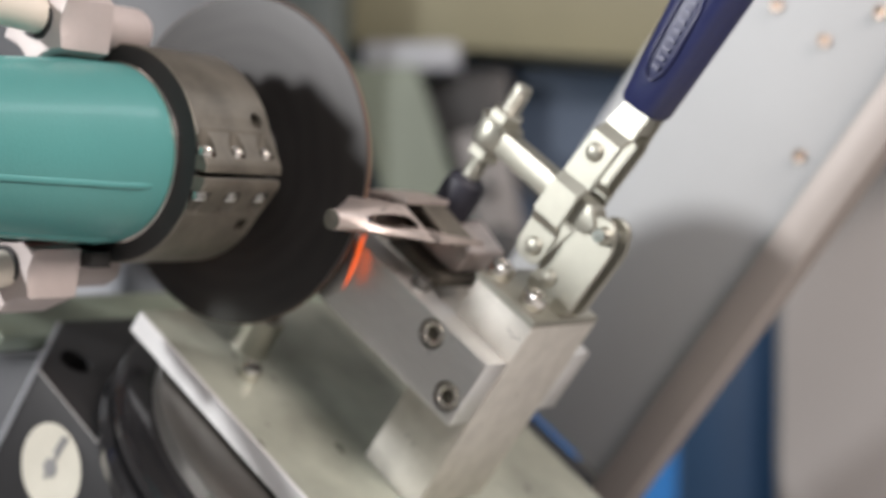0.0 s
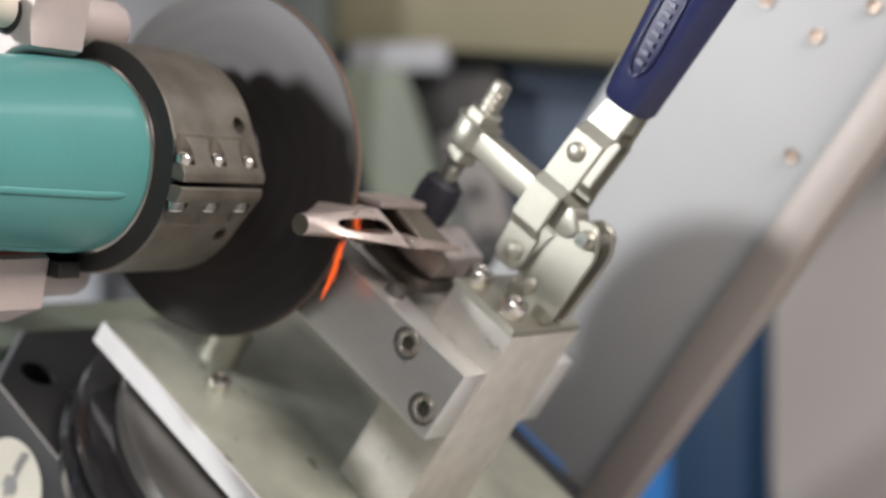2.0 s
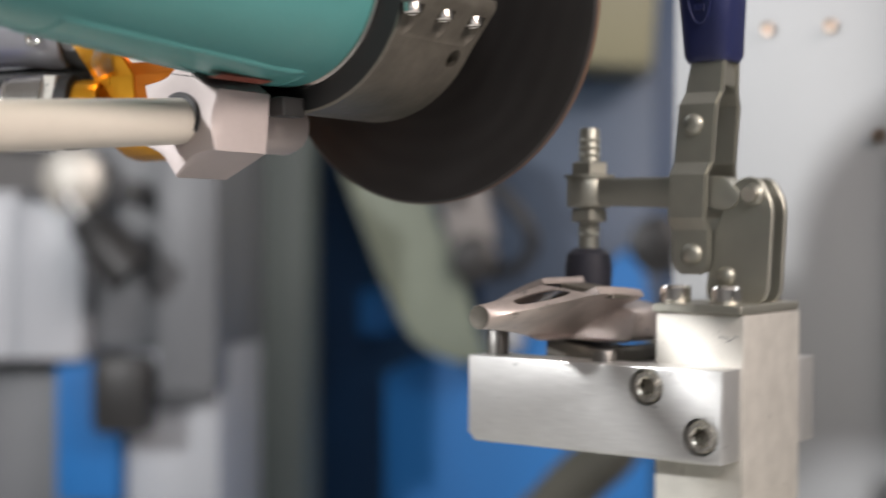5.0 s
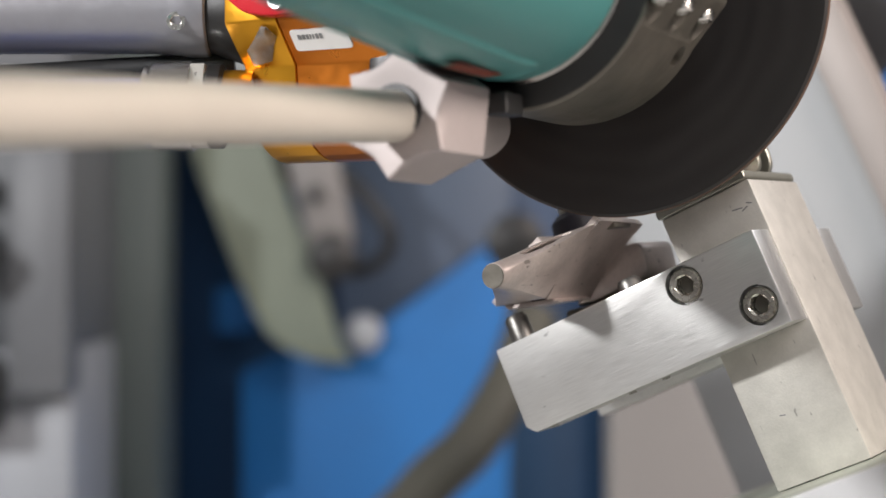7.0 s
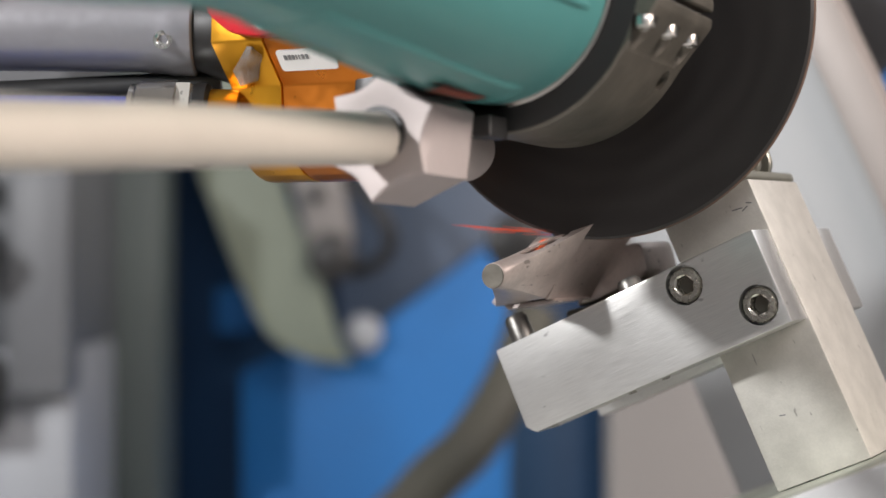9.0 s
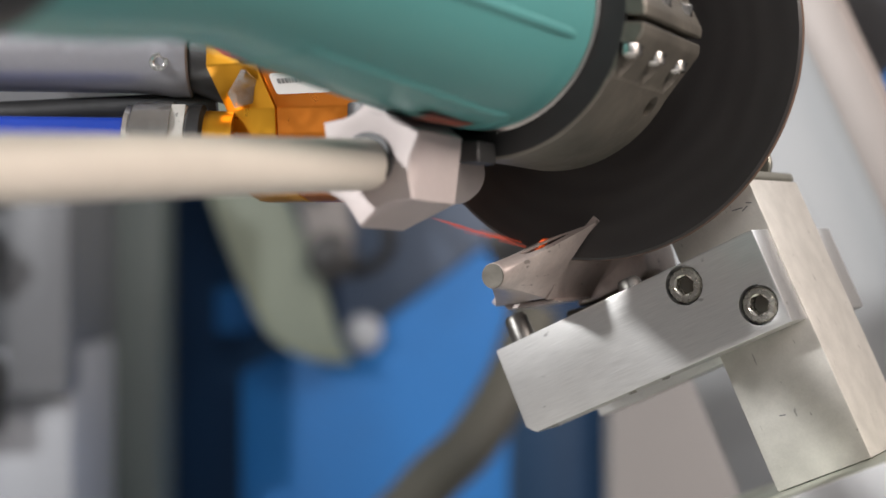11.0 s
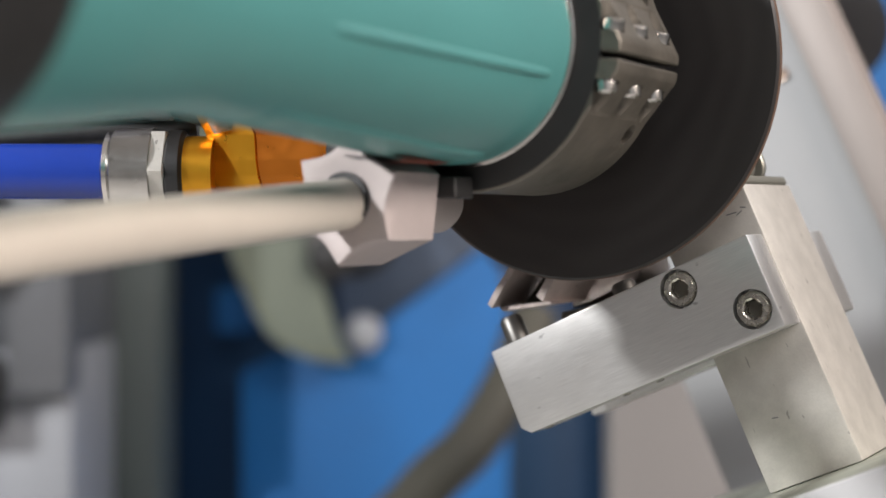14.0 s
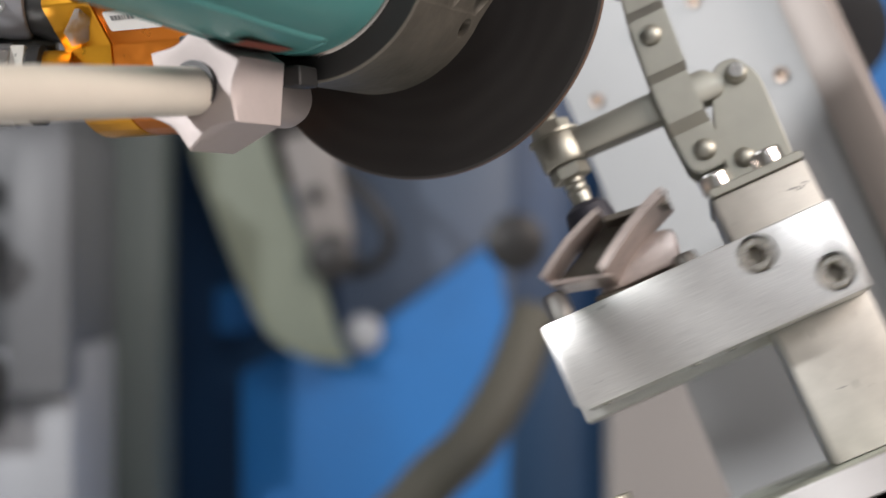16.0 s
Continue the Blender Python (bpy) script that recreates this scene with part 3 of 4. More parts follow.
# ---- tilting positioner: plate, bar, turntable housing ----
def positioner():
    t = thing("tilting_positioner", "aluminium positioner plate with black turntable housing", "positioner")
    part("back_plate", box(-0.100, 0.011, 0.218, 0.230, -0.10, 0.26, 0.0008), ALU_PLATE, t, "satin aluminium plate")
    part("edge_bar", box(0.0112, 0.030, 0.212, 0.232, -0.16, 0.26, 0.001), BEIGE_BAR, t, "satin edge bar")
    for x, z in ((-0.053, 0.1405), (-0.0237, 0.1397), (-0.0014, 0.0906), (-0.0094, 0.1638), (-0.085, 0.12)):
        cap_screw((x, 0.218, z), 0.0031, 0.0026, t, (0, -1, 0), COPPERED)
    part("hub_shaft", lathe([(0.230, 0.036), (0.52, 0.036)], 48), BLACK_METAL, t, m=Matrix.Translation((-0.037, 0, 0.165)))
    part("flange_strip", box(-0.165, -0.1392, -0.05, 0.232, -0.120, -0.112, 0.001), SAGE, t, "pale green edge strip")
    flat = [(-0.114, -0.050), (0.11, -0.050), (0.11, 0.232), (-0.143, 0.232), (-0.143, -0.019)]
    housing = part("housing", prism(flat, 0.108, 0.21, 0.0008), BLACK_METAL, t, "black anodised turntable housing", m=pose(0, 0, 0, -90))
    part("edge_line", box(-0.1135, 0.1095, -0.0503, -0.0496, -0.1085, -0.1078), ALU, t, "thin bright line along the housing edge")
    guard = [(-0.1150, -0.0512), (-0.1142, -0.0503), (-0.1432, -0.0193), (-0.1440, -0.0202)]
    part("chamfer_strip", prism(guard, 0.1085, 0.21), PANEL, t, "pale strip over the housing chamfer", smooth=False, m=pose(0, 0, 0, -90))
    part("sticker", lathe([(0, 0.0178), (-0.0003, 0.0178)], 40), STICKER, t, "round aged paper sticker", m=Matrix.Translation((-0.0850, -0.0503, -0.1338)))
    part("sticker_mark", merged(lathe([(0, 0.0042), (-0.0002, 0.0042), (-0.0002, 0.0024)], 6), box(0.0035, 0.0165, -0.0002, 0, -0.0009, 0.0009), box(0.0060, 0.0150, -0.0002, 0, 0.0014, 0.0026), box(-0.0058, -0.003, -0.0002, 0, -0.0008, 0.0008)), INK, t, "grey printed mark", m=Matrix.Translation((-0.0850, -0.0508, -0.1338)) @ pose(0, 0, 0, 0, -88, 0))
    part("mount_hole", lathe([(-0.128, 0.0066), (-0.126, 0.0066), (-0.126, 0.004)], 24, "Z"), BLACK, t, m=Matrix.Translation((-0.1172, -0.0291, 0)))
    hole = lathe([(-0.13, 0.0070), (-0.09, 0.0070)], 24, "Z")
    bmesh.ops.translate(hole, verts=hole.verts, vec=(-0.1172, -0.0291, 0))
    cut(housing, hole)
    part("turntable_ring", lathe([(-0.108, 0.112), (-0.101, 0.114), (-0.097, 0.1125), (-0.0955, 0.1085), (-0.094, 0.1115), (-0.090, 0.112), (-0.0875, 0.109), (-0.0865, 0.1)], 128, "Z"), GLOSS_BLACK, t, "glossy black turntable ring", m=Matrix.Translation((-0.012, 0.045, 0)))
    part("turntable_hub", lathe([(-0.088, 0.0985), (-0.0800, 0.0985), (-0.0785, 0.097), (-0.0772, 0.092)], 128, "Z"), HUB_STEEL, t, "grey machined turntable hub", m=Matrix.Translation((-0.012, 0.045, 0)))
    return t


# ---- clamping fixture on the turntable ----
def fixture():
    t = thing("clamping_fixture", "brushed aluminium clamping fixture bolted on a square base plate", "fixture")
    out = [(-0.067, 0.0064), (-0.067, -0.0195), (-0.0642, -0.0222), (0.0257, -0.0222), (0.0257, 0.0064)]
    front = part("front_plate", prism(out, 0, 0.014, 0.0005), ALU, t, "brushed aluminium jaw plate")
    bore = [lathe([(-0.005, 0.0059), (0.006, 0.0059)], 40) for _ in range(2)]
    bmesh.ops.translate(bore[1], verts=bore[1].verts, vec=(0.0185, 0, -0.0141))
    cut(front, *bore)
    for x, z in ((0, 0), (0.0185, -0.0141)):
        cap_screw((x, 0.0055, z), 0.0052, 0.0052, t, (0, -1, 0))
    part("centre_block", prism([(-0.004, 0.0226), (-0.004, -0.0655), (0.0262, -0.0655), (0.0262, 0.0226)], 0.0141, 0.0595, 0.0006), ALU_DULL, t, "milled aluminium column block")
    for x, z, length, tip in ((0.0195, 0.0156, 0.0034, 8), (0.0217, 0.0148, 0.0022, -20), (0.0235, 0.0159, 0.0018, 25), (0.0069, -0.0452, 0.0020, 12)):
        part("scratch", box(-length / 2, length / 2, -0.0001, 0.0002, -0.00018, 0.00018), INK, t, "dark scratch", m=Matrix.Translation((x, 0.0141, z)) @ pose(0, 0, 0, 0, tip, 0))
    part("bed", box(-0.066, -0.0042, 0.0141, 0.0595, -0.0185, -0.004, 0.0006), ALU_DULL, t)
    for x in (-0.059, -0.030, -0.018):
        cap_screw((x, 0.0035, -0.0222), 0.0013, 0.0006, t, (0, 0, -1), STEEL)
    part("rear_plate", prism([(-0.0711, 0.0064), (-0.0711, -0.0219), (0.0257, -0.0219), (0.0257, 0.0064)], 0.0597, 0.0735, 0.0006), ALU, t)
    part("base_plate", box(-0.0977, 0.068, -0.0310, 0.133, -0.0755, -0.0657, 0.0008), BASE, t, "square aluminium base plate")
    # separate lighter face for the edge turned to the work lamp
    part("lit_plate_edge", box(-0.0975, 0.0678, -0.0325, -0.0311, -0.0752, -0.0659, 0.0004, 1), ALU_EDGE, t, "machined plate edge, lit brightness in its tone")
    for x, y in ((-0.0545, -0.0083), (0.055, -0.02), (0.055, 0.12)):
        cap_screw((x, y, -0.0657), 0.0042, 0.006, t, (0, 0, 1), STEEL)
    part("standoff", lathe([(-0.0657, 0.0085), (-0.049, 0.0085), (-0.0485, 0.0078), (-0.0485, 0.0055), (-0.055, 0.0052)], 32, "Z"), ZINC, t, "round steel standoff", m=Matrix.Translation((-0.0719, 0.0076, 0)))
    for x, y, z in ((-0.0605, 0.0085, 0.0142), (-0.0195, 0.0085, 0.0090)):
        part("locating_pin", lathe([(0.004, 0.0038), (z, 0.0038), (z + 0.0012, 0.003)], 24, "Z"), HUB_STEEL, t, "bright steel locating pin", m=Matrix.Translation((x, y, 0)))
    return t


# ---- toggle clamp ----
def strip(outline, y0, y1):
    return prism(outline, y0, y1, 0.0004, 1)


def rounded(points, r, n=6):
    """An outline with its corners rounded."""
    out = []
    for i, p in enumerate(points):
        a, b2, c = Vector(points[i - 1]), Vector(p), Vector(points[(i + 1) % len(points)])
        u, v = (a - b2), (c - b2)
        k = min(r, u.length * 0.45, v.length * 0.45)
        s, e = b2 + u.normalized() * k, b2 + v.normalized() * k
        for j in range(n + 1):
            w = j / n
            out.append(tuple((1 - w) ** 2 * s + 2 * w * (1 - w) * b2 + w * w * e))
    return out


def toggle_clamp():
    t = thing("toggle_clamp", "zinc-plated vertical toggle clamp with navy grip, closed", "clamp")
    part("base_flange", prism(rounded([(-0.0045, 0.0228), (0.0262, 0.0228), (0.0262, 0.0256), (-0.0045, 0.0256)], 0.0008, 3), 0.0125, 0.0585, 0.0003, 1), ZINC, t)
    cheek = rounded([(0.004, 0.0252), (0.0262, 0.0252), (0.0278, 0.058), (0.0225, 0.0665), (0.015, 0.0655), (0.008, 0.050)], 0.006)
    for y in (0.032, 0.0425):
        part("cheek_plate", strip(cheek, y, y + 0.0025), ZINC, t)
    for x, y in ((-0.0005, 0.021), (0.017, 0.021), (0.017, 0.053)):
        cap_screw((x, y, 0.0256), 0.0050, 0.0056, t, (0, 0, 1), STEEL)
    bends = [(34.5, -2.5, 4.5, 28.5), (36, -4.6, 6.4, 28.5), (39, -5.8, 7.4, 28.5), (49, -6.2, 7.4, 28.5), (53, -6.4, 6.8, 26.2), (67, -6.0, 7.2, 26.2), (71, -5.4, 8.2, 28.6), (90, -3.8, 9.6, 28.6), (94, -3.0, 10.2, 31.5), (108, -0.6, 10.8, 32.5)]
    for mirror in (0, 1):
        bm = bmesh.new()
        rows = []
        for z, x0, x1, y in bends:
            ya, yb = (y * MM, (y + 2.6) * MM) if not mirror else ((77 - y) * MM, (74.4 - y) * MM)
            rows.append([bm.verts.new(v) for v in ((x0 * MM, ya, z * MM), (x1 * MM, ya, z * MM), (x1 * MM, yb, z * MM), (x0 * MM, yb, z * MM))])
        for r0, r1 in zip(rows, rows[1:]):
            for i in range(4):
                bm.faces.new((r0[i], r0[(i + 1) % 4], r1[(i + 1) % 4], r1[i]))
        bm.faces.new(rows[0])
        bm.faces.new(rows[-1])
        bmesh.ops.recalc_face_normals(bm, faces=bm.faces)
        bmesh.ops.bevel(bm, geom=[e for e in bm.edges if abs((e.verts[0].co - e.verts[1].co).z) > 0.001 or e.calc_face_angle(0) > 0.8], offset=0.0005, segments=2, affect="EDGES")
        part("lever_plate", bm, ZINC, t, sharp=28)
    part("lever_bridge", box(-0.0015, 0.0098, 0.0335, 0.0435, 0.096, 0.1085, 0.001), ZINC, t)
    rivet((0.0213, 0.032, 0.0604), 0.0036, t)
    rivet((0.0015, 0.0285, 0.0411), 0.0036, t)
    rivet((0.0016, 0.0286, 0.0833), 0.0036, t)
    rivet((0.012, 0.032, 0.034), 0.0033, t)
    part("pivot_pin", lathe([(0.0275, 0.0025), (0.049, 0.0025)], 16), STEEL, t, m=Matrix.Translation((0.0213, 0, 0.0604)))
    part("arm", prism(rounded([(-0.047, 0.0575), (0.014, 0.0555), (0.018, 0.060), (0.012, 0.0665), (-0.047, 0.0665)], 0.002, 3), 0.0305, 0.0405, 0.0008), ZINC, t, "zinc-plated clamp arm")
    part("arm_eye", lathe([(0.0565, 0.0072), (0.0575, 0.0078), (0.0665, 0.0078), (0.0675, 0.0072)], 32, "Z"), ZINC, t, m=Matrix.Translation((-0.041, 0.0355, 0)))
    spin = part("spindle", lathe([(0.040, 0.0035), (0.083, 0.0035), (0.084, 0.003)], 24, "Z"), ZINC, t, "threaded zinc spindle", m=Matrix.Translation((-0.041, 0.0355, 0)))
    for k in range(14):
        z = 0.0465 + 0.0025 * k
        part("thread", lathe([(z, 0.0035), (z + 0.0006, 0.0040), (z + 0.0012, 0.0035)], 20, "Z"), ZINC, spin, m=Matrix.Translation((-0.041, 0.0355, 0)))
    turn = Matrix.Translation((-0.041, 0.0355, 0)) @ pose(0, 0, 0, 90)
    for z in (0.0515, 0.0676):
        part("hex_nut", hexed([(z, 0.0062, 1), (z + 0.0005, 0.0068, 1), (z + 0.0042, 0.0068, 1), (z + 0.0047, 0.0060, 1)]), ZINC, t, m=turn)
    part("washer", lathe([(0.0668, 0.0088), (0.0678, 0.0088)], 32, "Z"), ZINC, t, m=Matrix.Translation((-0.041, 0.0355, 0)))
    part("rubber_foot", lathe([(0.024, 0.0066), (0.0255, 0.0078), (0.036, 0.0082), (0.0405, 0.0074), (0.0425, 0.0050)], 32, "Z"), RUBBER, t, "dark rubber pressure foot", m=Matrix.Translation((-0.041, 0.0355, 0)))
    m = Matrix.Translation((0.0042, 0.0385, 0.104)) @ pose(0, 0, 0, 0, -2, 0)
    prof = [(0, 0.0075, 0.0060), (0.002, 0.0086, 0.0070), (0.02, 0.0098, 0.0078), (0.05, 0.0118, 0.0088), (0.085, 0.0125, 0.0092), (0.10, 0.0118, 0.0088), (0.106, 0.008, 0.006)]
    bm = bmesh.new()
    rings = [[bm.verts.new((a * math.copysign(abs(math.cos(2 * math.pi * i / 36)) ** 0.6, math.cos(2 * math.pi * i / 36)), b2 * 1.25 * math.copysign(abs(math.sin(2 * math.pi * i / 36)) ** 0.6, math.sin(2 * math.pi * i / 36)), z)) for i in range(36)] for z, a, b2 in prof]
    for p, q in zip(rings, rings[1:]):
        for i in range(36):
            bm.faces.new((p[i], p[(i + 1) % 36], q[(i + 1) % 36], q[i]))
    bm.faces.new(rings[0])
    bm.faces.new(rings[-1])
    grip = part("grip", bm, BLUE_GRIP, t, "navy vinyl grip with raised lettering", m=m)
    for k in range(9):
        part("raised_mark", box(-0.0018, 0.0018, -0.0002, 0.0002, 0, 0.0020, 0.0002, 1), BLUE_GRIP, grip, m=m @ Matrix.Translation((0, -0.0104 - 0.0001 * k, 0.016 + 0.0036 * k)))
    rim = [(0.0042 * math.cos(radians(a)), -0.0108 - 0.0006 * math.sin(radians(a)), 0.031 + 0.019 * math.copysign(abs(math.sin(radians(a))) ** 0.5, math.sin(radians(a)))) for a in range(0, 361, 12)]
    part("raised_rim", tube(rim, 0.0004, 8), BLUE_GRIP, grip, m=m)
    return t


# ---- the casting: clamped shell and the nozzle that is cut off it ----
SHELL = [(-0.0605, 0.0190), (-0.0370, 0.0312), (-0.0165, 0.0285), (-0.0430, 0.0140)]


def casting():
    t = thing("casting", "coppery thin-walled casting clamped on two pins", "casting")
    # left wall, right wall with its flared outer face, floor of the shell
    def wall(name, a, b2, thick, y0, y1, bow):
        a, b2 = Vector(a), Vector(b2)
        nrm = Vector((-(b2 - a).y, (b2 - a).x)).normalized()
        bm = bmesh.new()
        rows = []
        for k in range(7):
            s = k / 6
            y = y0 + (y1 - y0) * s
            off = nrm * (bow * s * s)
            out = [a.lerp(b2, w) + off + nrm * (thick * (1 if side else 0) + 0.0012 * math.sin(w * math.pi)) for side in (0, 1) for w in (0, 0.25, 0.5, 0.75, 1)]
            out = out[:5] + out[:4:-1]
            rows.append([bm.verts.new((q.x, y, q.y)) for q in out])
        for p, q in zip(rows, rows[1:]):
            for i in range(10):
                bm.faces.new((p[i], p[(i + 1) % 10], q[(i + 1) % 10], q[i]))
        bm.faces.new(rows[0])
        bm.faces.new(rows[-1])
        return part(name, bm, CAST, t)
    wall("left_wall", SHELL[0], SHELL[1], 0.0020, -0.0005, 0.026, 0.0)
    wall("right_wall", SHELL[3], SHELL[2], 0.0026, -0.0005, 0.028, -0.002)
    part("shell_back", prism(rounded([(-0.048, 0.0118), (-0.043, 0.011), (-0.020, 0.011), (-0.018, 0.022), (-0.036, 0.026)], 0.003), 0.027, 0.052, 0.001), CAST, t)
    part("shell_floor", prism([SHELL[0], SHELL[3], (SHELL[3][0] + 0.002, SHELL[3][1] - 0.002), (SHELL[0][0] + 0.001, SHELL[0][1] - 0.002)], 0.004, 0.027, 0.0003, 1), CAST, t)
    # added closures, dark to hold the shade inside the shell
    part("shell_shade_end", prism(SHELL, 0.0215, 0.0240, 0.0004, 1), BRONZE, t, "shell bottom, dark for interior shade")
    top = [SHELL[1], SHELL[2], (SHELL[2][0], SHELL[2][1] - 0.002), (SHELL[1][0], SHELL[1][1] - 0.002)]
    part("shell_shade_roof", prism(top, 0.009, 0.0212, 0.0003, 1), BRONZE, t, "shell roof, dark for interior shade")
    # added dark block stands for the shaded gap under the casting
    part("shell_shade_root", prism(rounded([(-0.050, 0.004), (-0.020, 0.004), (-0.0205, 0.010), (-0.034, 0.0085), (-0.050, 0.0115)], 0.002), 0.022, 0.050, 0.0006), BRONZE, t, "dark block for shade under the casting")
    return t


def nozzle():
    t = thing("nozzle_offcut", "coppery cast nozzle with an oval slot, being cut off", "casting")
    n, m = 240, 100
    end, back = Vector((-0.0395, -0.0342, 0.0217)), Vector((-0.0385, -0.0018, 0.0235))
    quad = [Vector((x, 0, z)) for x, z in (SHELL[2], SHELL[1], SHELL[0], SHELL[3])]
    bm = bmesh.new()
    outer, inner = [], []
    for k in range(m + 1):
        s = k / m
        grow = s ** 1.25
        c = end.lerp(back, s)
        rows = [], []
        for i in range(n):
            a = 2 * math.pi * i / n
            circle = Vector((0.0037 * math.cos(a), 0, 0.0037 * math.sin(a)))
            j, w = int(i / n * 4), (i / n * 4) % 1
            corner = quad[j].lerp(quad[(j + 1) % 4], w) - Vector((back.x, 0, back.z))
            off = circle.lerp(corner * 0.97, grow)
            rows[0].append(bm.verts.new(c + off))
            rows[1].append(bm.verts.new(c + off * (1 - 0.0009 / max(off.length, 0.002))))
        outer.append(rows[0])
        inner.append(rows[1])

    def is_open(k, i):
        if k < 0 or k >= m:
            return True
        return abs((i / n - 0.122) / 0.064) ** 2.5 + abs((k / m - 0.66) / 0.31) ** 2.5 < 1
    for k in range(m):
        for i in range(n):
            if is_open(k, i):
                continue
            o = (outer[k][i], outer[k][(i + 1) % n], outer[k + 1][(i + 1) % n], outer[k + 1][i])
            q = (inner[k][i], inner[k][(i + 1) % n], inner[k + 1][(i + 1) % n], inner[k + 1][i])
            bm.faces.new(o)
            bm.faces.new(q[::-1])
            for shut, e0, e1 in ((is_open(k - 1, i), 0, 1), (is_open(k, (i + 1) % n), 1, 2), (is_open(k + 1, i), 2, 3), (is_open(k, (i - 1) % n), 3, 0)):
                if shut:
                    bm.faces.new((o[e1], o[e0], q[e0], q[e1]))
    part("nozzle_shell", bm, CAST, t)
    part("tube_face", lathe([(-0.0345, 0.0034), (-0.0344, 0.0036), (-0.0335, 0.0036)], 24), BRONZE, t, "dark sawn end", smooth=False, m=Matrix.Translation((end.x, 0, end.z)))
    return t


# ---- the grinder on the robot, its air nozzles and tool changer ----
def grinder():
    t = thing("disc_grinder", "teal pneumatic grinder with a grey clamp collar", "grinder")
    part("body", lathe([(-0.31, 0.020), (-0.305, 0.0285), (-0.245, 0.0315), (-0.222, 0.0290), (-0.198, 0.0252), (-0.175, 0.0256), (-0.130, 0.0288), (-0.105, 0.0306), (-0.0840, 0.0308), (-0.0830, 0.0300)], 72), GREEN, t, "teal painted grip body")
    part("body_rim", lathe([(-0.0832, 0.0308), (-0.0828, 0.0315), (-0.0816, 0.0315), (-0.0812, 0.0308)], 72), STEEL, t, "bright metal rim")
    for a in (-62, -12, -108):
        line = ((-0.176, 0.0240), (-0.168, 0.0254), (-0.130, 0.0282), (-0.105, 0.0300), (-0.096, 0.0301), (-0.090, 0.0292))
        part("body_rib", tube([(r * math.cos(radians(a)), y, r * math.sin(radians(a))) for y, r in line], 0.0014, 12), GREEN, t)
    for y, r in ((-0.174, 0.0248), (-0.0905, 0.0297)):
        part("body_rib", tube([(r * math.cos(radians(a)), y, r * math.sin(radians(a))) for a in range(-108, -61, 4)], 0.0014, 12), GREEN, t)
    part("end_cap", lathe([(-0.345, 0.028), (-0.34, 0.034), (-0.32, 0.0350), (-0.258, 0.0352), (-0.251, 0.0338)], 48), BLACK, t, "black rubber end cap")
    part("rubber_ring", lathe([(-0.0814, 0.0300), (-0.0812, 0.0318), (-0.0800, 0.0372), (-0.0785, 0.0372)], 72), BLACK, t, "black rubber ring")
    # split collar with two flats beside the slot
    for sgn, name in ((1, "collar_upper"), (-1, "collar_lower")):
        arc = [(0.0380 * math.cos(radians(a)), sgn * 0.0380 * math.sin(radians(a))) for a in range(24, 179, 6)]
        inner = [(0.030 * math.cos(radians(a)), sgn * 0.030 * math.sin(radians(a))) for a in range(177, 2, -6)]
        o = [(0.0425, sgn * 0.0008), (0.0425, sgn * 0.0035)] + arc + inner + [(0.031, sgn * 0.0008)]
        half = part(name, prism(o, -0.0800, -0.0410, 0.0005, 1), BRONZE, t, "worn dark grey clamp collar")
        tools = []
        for y in (-0.0774, -0.0624, -0.0474):
            p = lathe([(-0.0005, 0.0036), (0.03, 0.0036)], 20, "Z")
            bmesh.ops.transform(p, verts=p.verts, matrix=Matrix.Translation((0.0388, y, sgn * 0.0065)) @ (pose(0, 0, 0) if sgn > 0 else pose(0, 0, 0, 180)))
            tools.append(p)
        p = lathe([(0.0, 0.0027), (0.03, 0.0027)], 20, "X")
        bmesh.ops.translate(p, verts=p.verts, vec=(0.028, -0.0480, sgn * 0.0184))
        tools.append(p)
        cut(half, *tools)
        for y in (-0.0774, -0.0624, -0.0474):
            cap_screw((0.0385, y, sgn * 0.0062), 0.0027, 0.003, t, (0.15, 0, sgn), STEEL)
    # brackets run long towards the disc to keep lamp light off it
    for sgn in (-1, 1):
        part("nozzle_bracket", prism(rounded([(-0.030, sgn * 0.020), (-0.012, sgn * 0.024), (-0.012, sgn * 0.0325), (-0.016, sgn * 0.0335), (-0.018, sgn * 0.046), (-0.028, sgn * 0.044)], 0.004), -0.0905, -0.0560, 0.0008), BLACK, t, "black nozzle bracket")
    # added plate, blocks the lamp light that would patch the disc
    part("disc_light_stop", prism(rounded([(-0.046, -0.018), (-0.012, -0.024), (-0.012, -0.0335), (-0.020, -0.046), (-0.044, -0.044)], 0.004), -0.0755, -0.0560, 0.0008), BLACK, t, "black plate added to shade the disc")
    for a0, y0, y1, mat, lab in ((-80, -0.118, -0.097, FADED_RED, "faded red warning label"), (-96, -0.124, -0.096, BLACK, "dark badge")):
        bm = bmesh.new()
        rows = [[bm.verts.new((0.0311 * math.cos(radians(a0 + da)), y, 0.0311 * math.sin(radians(a0 + da)))) for da in (-5, -2.5, 0, 2.5, 5)] for y in (y0, y1)]
        for i in range(4):
            bm.faces.new((rows[0][i], rows[0][i + 1], rows[1][i + 1], rows[1][i]))
        out = bmesh.ops.solidify(bm, geom=bm.faces[:], thickness=0.0004)
        part("badge", bm, mat, t, lab)
    arc = [(0.034 * math.cos(radians(a)), 0.034 * math.sin(radians(a))) for a in range(-140, -76, 6)] + [(0.0395 * math.cos(radians(a)), 0.0395 * math.sin(radians(a))) for a in range(-80, -142, -6)]
    part("guard_strip", prism(arc, -0.0905, -0.0812, 0.0004, 1), BLACK, t, "black guard strip")
